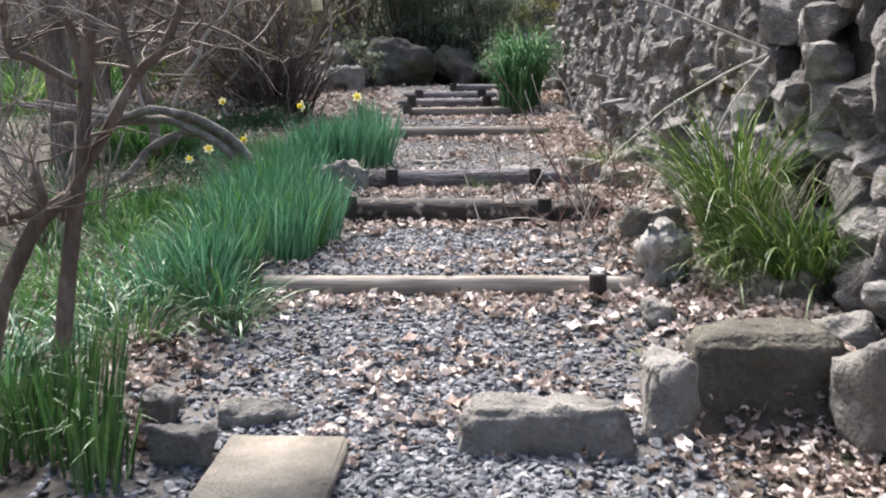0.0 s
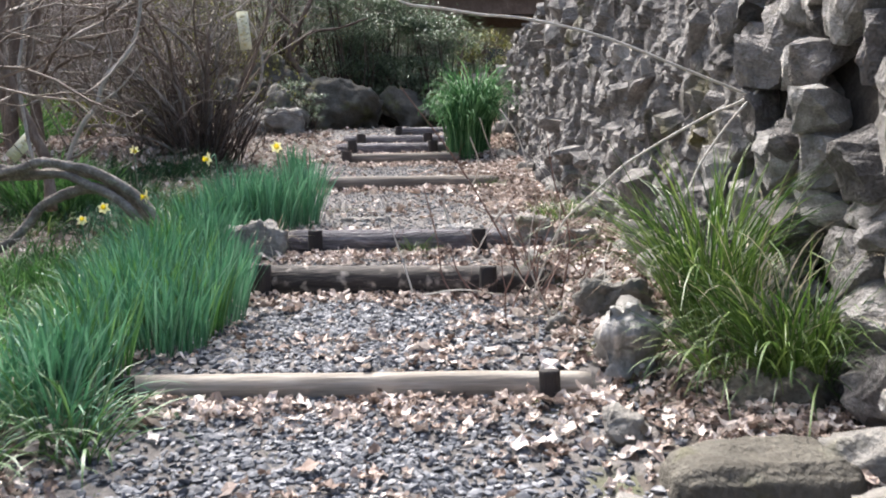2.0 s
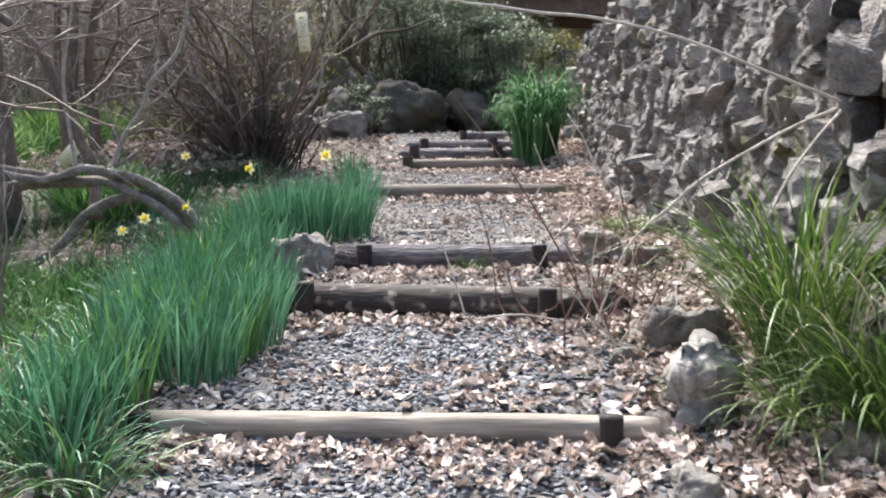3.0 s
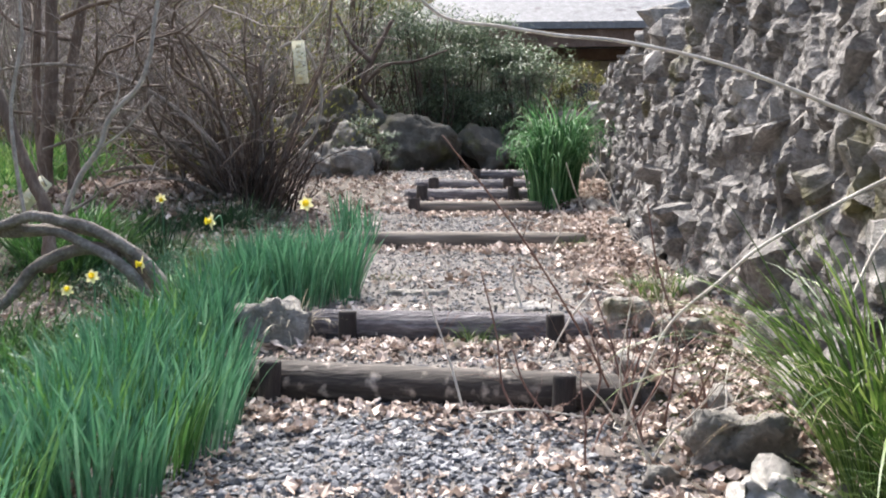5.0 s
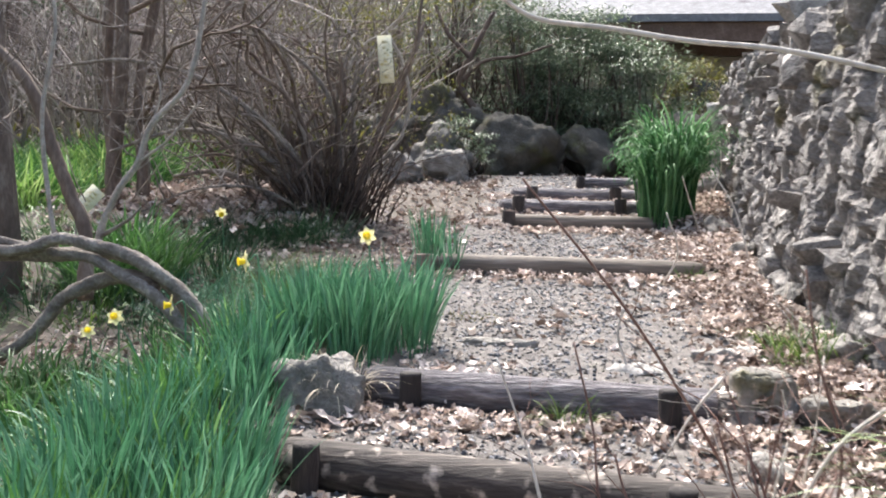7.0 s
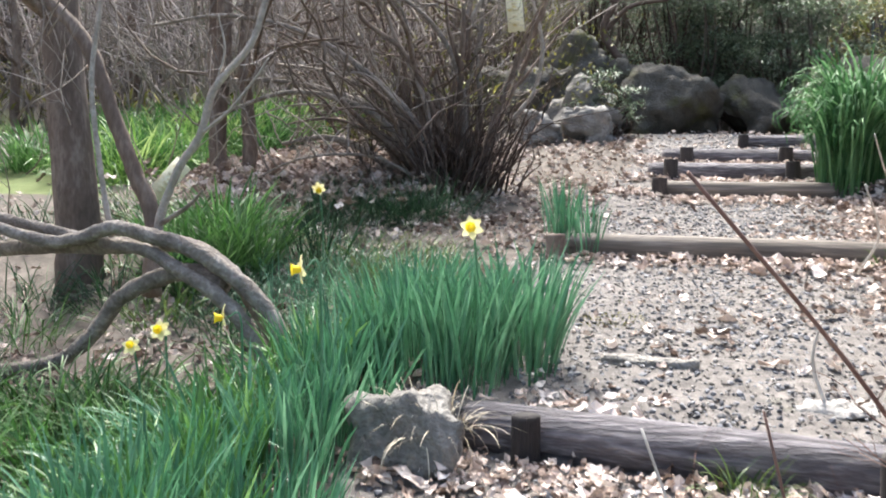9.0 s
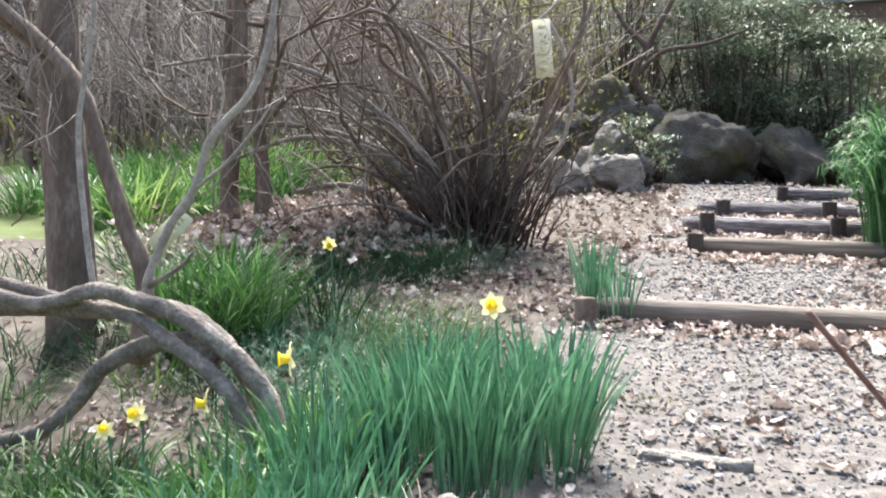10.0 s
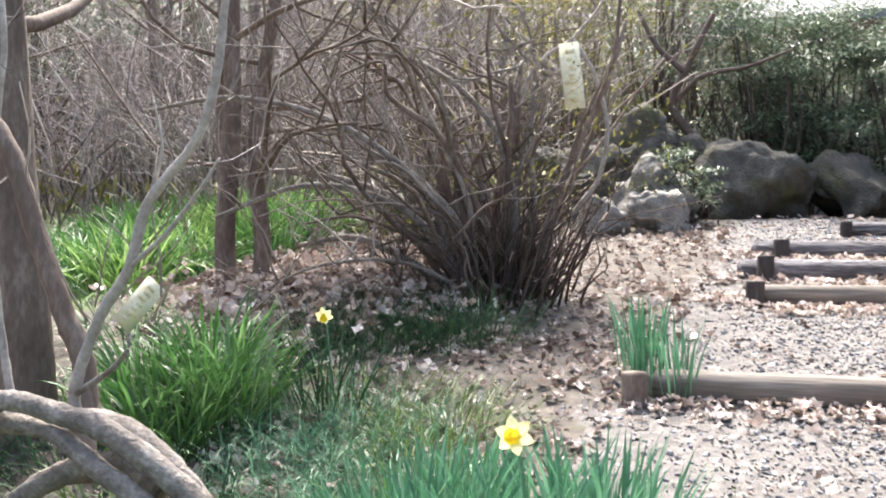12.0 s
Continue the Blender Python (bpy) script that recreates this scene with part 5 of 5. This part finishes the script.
for k, pts in enumerate([[(0.99, 6.6, 0.8), (0.9, 6.6, 1.0), (0.85, 6.65, 1.2), (0.78, 6.7, 1.39)], [(0.78, 6.7, 1.39), (0.69, 6.7, 1.27), (0.58, 6.7, 1.07)], [(0.5, 6.6, 0.84), (0.41, 6.65, 0.98), (0.38, 6.7, 1.2), (0.31, 6.7, 1.48)],
                         [(0.24, 6.65, 0.9), (0.19, 6.7, 1.06), (0.14, 6.7, 1.21), (0.06, 6.7, 1.42)], [(0.62, 6.6, 0.84), (0.5, 6.6, 1.0), (0.45, 6.6, 1.15)], [(1.05, 6.5, 0.85), (1.1, 6.5, 1.2), (1.02, 6.5, 1.5), (0.98, 6.5, 1.75)],
                         [(0.72, 6.55, 0.84), (0.8, 6.5, 1.05), (0.74, 6.45, 1.3)], [(0.95, 6.3, 0.82), (0.9, 6.3, 1.05), (0.98, 6.3, 1.3)], [(0.3, 6.5, 0.9), (0.5, 6.45, 0.93), (0.7, 6.5, 0.9), (0.9, 6.55, 0.86)], [(0.92, 6.75, 0.84), (0.74, 6.55, 1.2), (0.48, 6.25, 1.62), (0.2, 5.97, 1.98)]]):
    s = thing("dry_sprout", pts[0], "thin bare sprout by the second log" if k % 3 else "pale bent dry sprout by the second log", "sprout", "sprouts by the log")
    b = Buf()
    tube(b, spline(pts, 6), 0.006, 0.003, 6, 0.05, rng)
    part("shoot", b, BLEACHED if k in (1, 3, 8) else SPROUT, s)
    tw = Buf()
    for j in range(3):
        grow(tw, Vector(pts[1]).lerp(Vector(pts[2]), rng.random()), (rng.gauss(0, 1), rng.gauss(0, 0.4), 0.6), rng.uniform(0.08, 0.2), 0.002, 1, rng, 0.3, 0.1, 2, 3)
    tagged(part("twig_tangle", tw, SPROUT, s), kind="stuff")
for k in range(14):
    x, y = rng.uniform(0.7, 1.4), rng.uniform(5.9, 6.8)
    p = on_land(x, y, -0.02)
    s = thing("dry_sprout", p, "thin bare twiggy sprout in the litter", "sprout", "sprouts by the log")
    b, tw = Buf(), Buf()
    grow(b, p, (rng.gauss(0, 0.35), rng.gauss(0, 0.2), 1), rng.uniform(0.35, 0.7), 0.0055, 2, rng, 0.3, 0.05, 2, 5, 0.8, tw)
    part("shoot", b, SPROUT if k % 3 else BLEACHED, s)
    tagged(part("twig_tangle", tw, SPROUT if k % 3 else BLEACHED, s), kind="stuff")
for k, pts in enumerate([[(1.25, 13.4, 2.0), (1.35, 13.3, 2.3), (1.33, 13.3, 2.58)], [(1.1, 12.2, 1.75), (1.0, 12.1, 2.0), (0.93, 12.0, 2.2)], [(1.3, 10.5, 1.6), (1.2, 10.6, 1.95), (1.05, 10.7, 2.2)], [(0.5, 8.0, 1.2), (0.45, 8.0, 1.35), (0.47, 8.0, 1.48)],
                         [(0.72, 10.0, 1.45), (0.8, 9.9, 1.65), (0.72, 9.8, 1.9)]]):
    s = thing("dry_stalk", pts[0], "dry pale stalk standing in litter", "stalk", "dry stalks")
    b = Buf()
    tube(b, spline(pts, 6), 0.008, 0.005, 6, 0.05, rng)
    part("stalk", b, BLEACHED, s)

# ---- far thicket ----
rng = random.Random(77)
b = Buf()
for k in range(6500):
    x, y = rng.uniform(-16, 0.2), rng.uniform(14.5, 29)
    if x > -3.2 and y < 20.5 or x > -4.5 and y < 15.5:
        continue
    p = on_land(x, y, -0.05)
    a, h = rng.uniform(0, 6.28), rng.uniform(0.8, 2.6)
    o = Vector((math.cos(a), math.sin(a), 0)) * rng.uniform(0.4, 2.4)
    tube(b, [p, p + o * 0.15 + Vector((0, 0, h * 0.4)), p + o * 0.5 + Vector((rng.gauss(0, 0.12), 0, h * 0.75)), p + o + Vector((0, rng.gauss(0, 0.12), h * rng.uniform(0.75, 1.0)))], rng.uniform(0.008, 0.022), 0.004, 3)
tagged(new("far_thicket", b.mesh("far_thicket", BARK_MAUVE)), "dense tangle of grey-brown leafless stems on the hillside", "thicket", kind="stuff")
b = Buf()
for k in range(9000):
    x, y = rng.uniform(-14, -2.5), rng.uniform(14.5, 27)
    p = on_land(x, y, rng.uniform(0, 0.5))
    blade(b, p, rng.uniform(0, 6.28), rng.uniform(0.1, 0.3), 0.04, rng.uniform(0.2, 1.4), 0.9, rng, 2)
tagged(new("hillside_greenery", b.mesh("hillside_greenery", [OLIVE_LEAF])), "low olive and green leaves under the wood", "undergrowth", kind="stuff")

# ---- house beyond the garden ----
house = thing("house", (3.5, 23, 2.6), "low house with a pale metal roof beyond the garden", "house")


def slabbed(verts, faces):
    b = Buf()
    b.add([Vector(v) for v in verts], faces)
    return b


def box(x0, x1, y0, y1, z0, z1):
    return slabbed([(x0, y0, z0), (x1, y0, z0), (x1, y1, z0), (x0, y1, z0), (x0, y0, z1), (x1, y0, z1), (x1, y1, z1), (x0, y1, z1)],
                   [(3, 2, 1, 0), (4, 5, 6, 7), (0, 1, 5, 4), (1, 2, 6, 5), (2, 3, 7, 6), (3, 0, 4, 7)])


part("wall", box(-0.4, 10.5, 21.3, 27, 2.0, 4.85), PLASTER, house, smooth=False)
part("roof", slabbed([(-1.6, 20.0, 4.9), (11.5, 20.0, 4.9), (9.5, 24, 7.3), (0.9, 24, 7.3), (-1.6, 28, 4.9), (11.5, 28, 4.9), (-1.6, 20.0, 5.02), (11.5, 20.0, 5.02), (9.5, 24, 7.42), (0.9, 24, 7.42), (-1.6, 28, 5.02), (11.5, 28, 5.02)],
                     [(6, 7, 8, 9), (9, 8, 11, 10), (6, 9, 10), (7, 11, 8), (3, 2, 1, 0), (4, 5, 2, 3), (4, 3, 0), (2, 5, 1), (0, 1, 7, 6), (1, 5, 11, 7), (5, 4, 10, 11), (4, 0, 6, 10)]), ROOFING, house, "pale grey metal roof", smooth=False)
part("fascia", box(-1.5, 11.4, 20.06, 20.12, 4.6, 4.9), TIMBER, house, "brown timber fascia board", smooth=False)
part("beam", box(-0.4, 10.5, 20.9, 21.02, 4.5, 4.7), TIMBER, house, smooth=False)
for x in (1.0, 3.4, 5.8, 8.2):
    part("pillar", box(x, x + 0.14, 20.9, 21.04, 2.4, 4.6), TIMBER, house, smooth=False)
for x in (1.5, 4.0, 6.4):
    w = part("window", box(x, x + 1.5, 21.24, 21.3, 3.0, 4.2), TIMBER, house, smooth=False)
    part("pane", box(x + 0.07, x + 0.72, 21.225, 21.238, 3.07, 4.13), GLASS, w, smooth=False)
    part("pane", box(x + 0.78, x + 1.43, 21.225, 21.238, 3.07, 4.13), GLASS, w, smooth=False)


# ---- dry-stone retaining wall ----
def wall_point(y, h, out=0.0):
    return Vector((float(foot(y)) + BATTER * h - out, y, float(np.interp(y, SIDE_Y, SIDE_Z)) + h))


# backing sheet behind the stones, its dark colour standing in for gap shade
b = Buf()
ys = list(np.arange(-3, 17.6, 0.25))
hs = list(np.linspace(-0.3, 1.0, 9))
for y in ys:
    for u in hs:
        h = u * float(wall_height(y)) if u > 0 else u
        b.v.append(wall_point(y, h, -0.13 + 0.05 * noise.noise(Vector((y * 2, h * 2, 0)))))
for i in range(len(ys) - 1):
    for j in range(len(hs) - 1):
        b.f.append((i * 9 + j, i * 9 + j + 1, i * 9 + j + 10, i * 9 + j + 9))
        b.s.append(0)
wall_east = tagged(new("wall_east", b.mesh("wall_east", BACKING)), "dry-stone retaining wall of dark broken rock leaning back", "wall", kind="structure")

rng = random.Random(55)
shapes = []
for k in range(16):
    bm = boulder((1, 1, 1), 200 + k, 0.10, 3, 0.9, 2.4, 0.15)
    me = bpy.data.meshes.new("stone")
    bm.to_mesh(me)
    bm.free()
    me.materials.append(ROCK if k < 12 else PALE_ROCK)
    shapes.append(me)
far_shapes = []
for k in range(16):
    bm = boulder((1, 1, 1), 300 + k, 0.13, 1, 0.9, 2.2, 0.0)
    me = bpy.data.meshes.new("rubble_stone")
    bm.to_mesh(me)
    bm.free()
    far_shapes.append(me)
near_stones, far_stones = [], []
y = -2.8
while y < 17.3:
    fine = float(smooth(6.0, 7.0, np.float64(y)))
    dy = 0.25 * (1 - fine) + 0.1 * fine
    h = -0.05 + rng.uniform(0, 0.1)
    while h < float(wall_height(np.float64(y))) + 0.05:
        big = rng.uniform(0.75, 1.35)
        dh = (0.22 * (1 - fine) + 0.14 * fine) * big
        yy = y + rng.uniform(-0.11, 0.11)
        # far stones are tall slabs that lean over one another
        size = (0.34, dy * rng.uniform(1.1, 1.7), dh * rng.uniform(1.1, 1.6)) if fine < 0.5 else tuple(v * rng.choice((0.7, 0.9, 1.0, 1.3, 1.9)) for v in (0.26, dy * rng.uniform(0.9, 1.7), dh * rng.uniform(1.2, 2.2)))
        tip = rng.gauss(6, 20) if fine < 0.5 else rng.gauss(28, 22)
        c = wall_point(yy, h + dh / 2, rng.gauss(0.0, 0.05 if fine < 0.5 else 0.03) - 0.1)
        m = Matrix.Translation(c) @ pose(0, 0, 0, tip, -8 + rng.gauss(0, 8), rng.gauss(0, 16)) @ Matrix.Diagonal((*size, 1)) @ pose(0, 0, 0, rng.choice((0, 90, 180)), rng.choice((0, 90)), 0)
        if rng.random() < (0.06 if fine < 0.5 else 0.93):
            h += dh * 0.8
            continue
        (near_stones if 3.2 < yy < 6.8 else far_stones).append((m, rng.choice(shapes) if rng.random() < 0.6 else rng.choice(shapes[:12])))
        h += dh * 0.92
    y += dy * 0.95
near_stones.sort(key=lambda s: s[0].translation.y)
for m, me in near_stones[:300]:
    ob = new("stone", me)
    ob.parent = wall_east
    ob.matrix_basis = m
b = Buf()
pale = Buf()
for m, me in far_stones + near_stones[300:]:
    me = rng.choice(far_shapes)
    (pale if rng.random() < 0.2 else b).add([m @ v.co for v in me.vertices], [tuple(p.vertices) for p in me.polygons])
face = Buf()
fy, fh = np.arange(6.2, 17.5, 0.027), np.linspace(-0.06, 1.0, 74)
for yy in fy:
    top = float(wall_height(yy))
    for u in fh:
        h = u * top
        a, c = yy * 0.9 + h * 0.43, h * 0.9 - yy * 0.43
        q = Vector((a * 4.8 + 0.35 * noise.noise(Vector((yy * 4, h * 4, 1))), c * 4.4 + 0.35 * noise.noise(Vector((yy * 4, h * 4, 7))), 0))
        d, pts = noise.voronoi(q)
        e, _ = noise.voronoi(Vector((a * 9, c * 8, 4)))
        crack = min(1.0, (d[1] - d[0]) * 9) ** 0.5
        lift = noise.cell(pts[0] * 7.3)
        slope = -(q.x - pts[0].x) * (0.02 + 0.07 * noise.cell(pts[0] * 3.1))
        out = -0.07 + 0.05 * crack + 0.05 * crack * lift + slope + 0.02 * min(1.0, (e[1] - e[0]) * 2.5) + 0.022 * noise.noise(Vector((yy * 12, h * 12, 0))) + 0.014 * noise.noise(Vector((yy * 31, h * 31, 3)))
        face.v.append(wall_point(yy, h, out))
n = len(fh)
for i in range(len(fy) - 1):
    for j in range(n - 1):
        face.f.append((i * n + j, i * n + j + 1, (i + 1) * n + j + 1, (i + 1) * n + j))
        face.s.append(0)
tagged(part("rubble_face", face, ROCK_JOINED, wall_east, "cracked slanting broken rock face", smooth=False), kind="stuff")
tagged(part("rubble", b, ROCK_JOINED, wall_east, "tightly packed slanting rock rubble", smooth=False), kind="stuff")
tagged(part("pale_rubble", pale, PALE_ROCK, wall_east, "paler lichened rock in the rubble", smooth=False), kind="stuff")
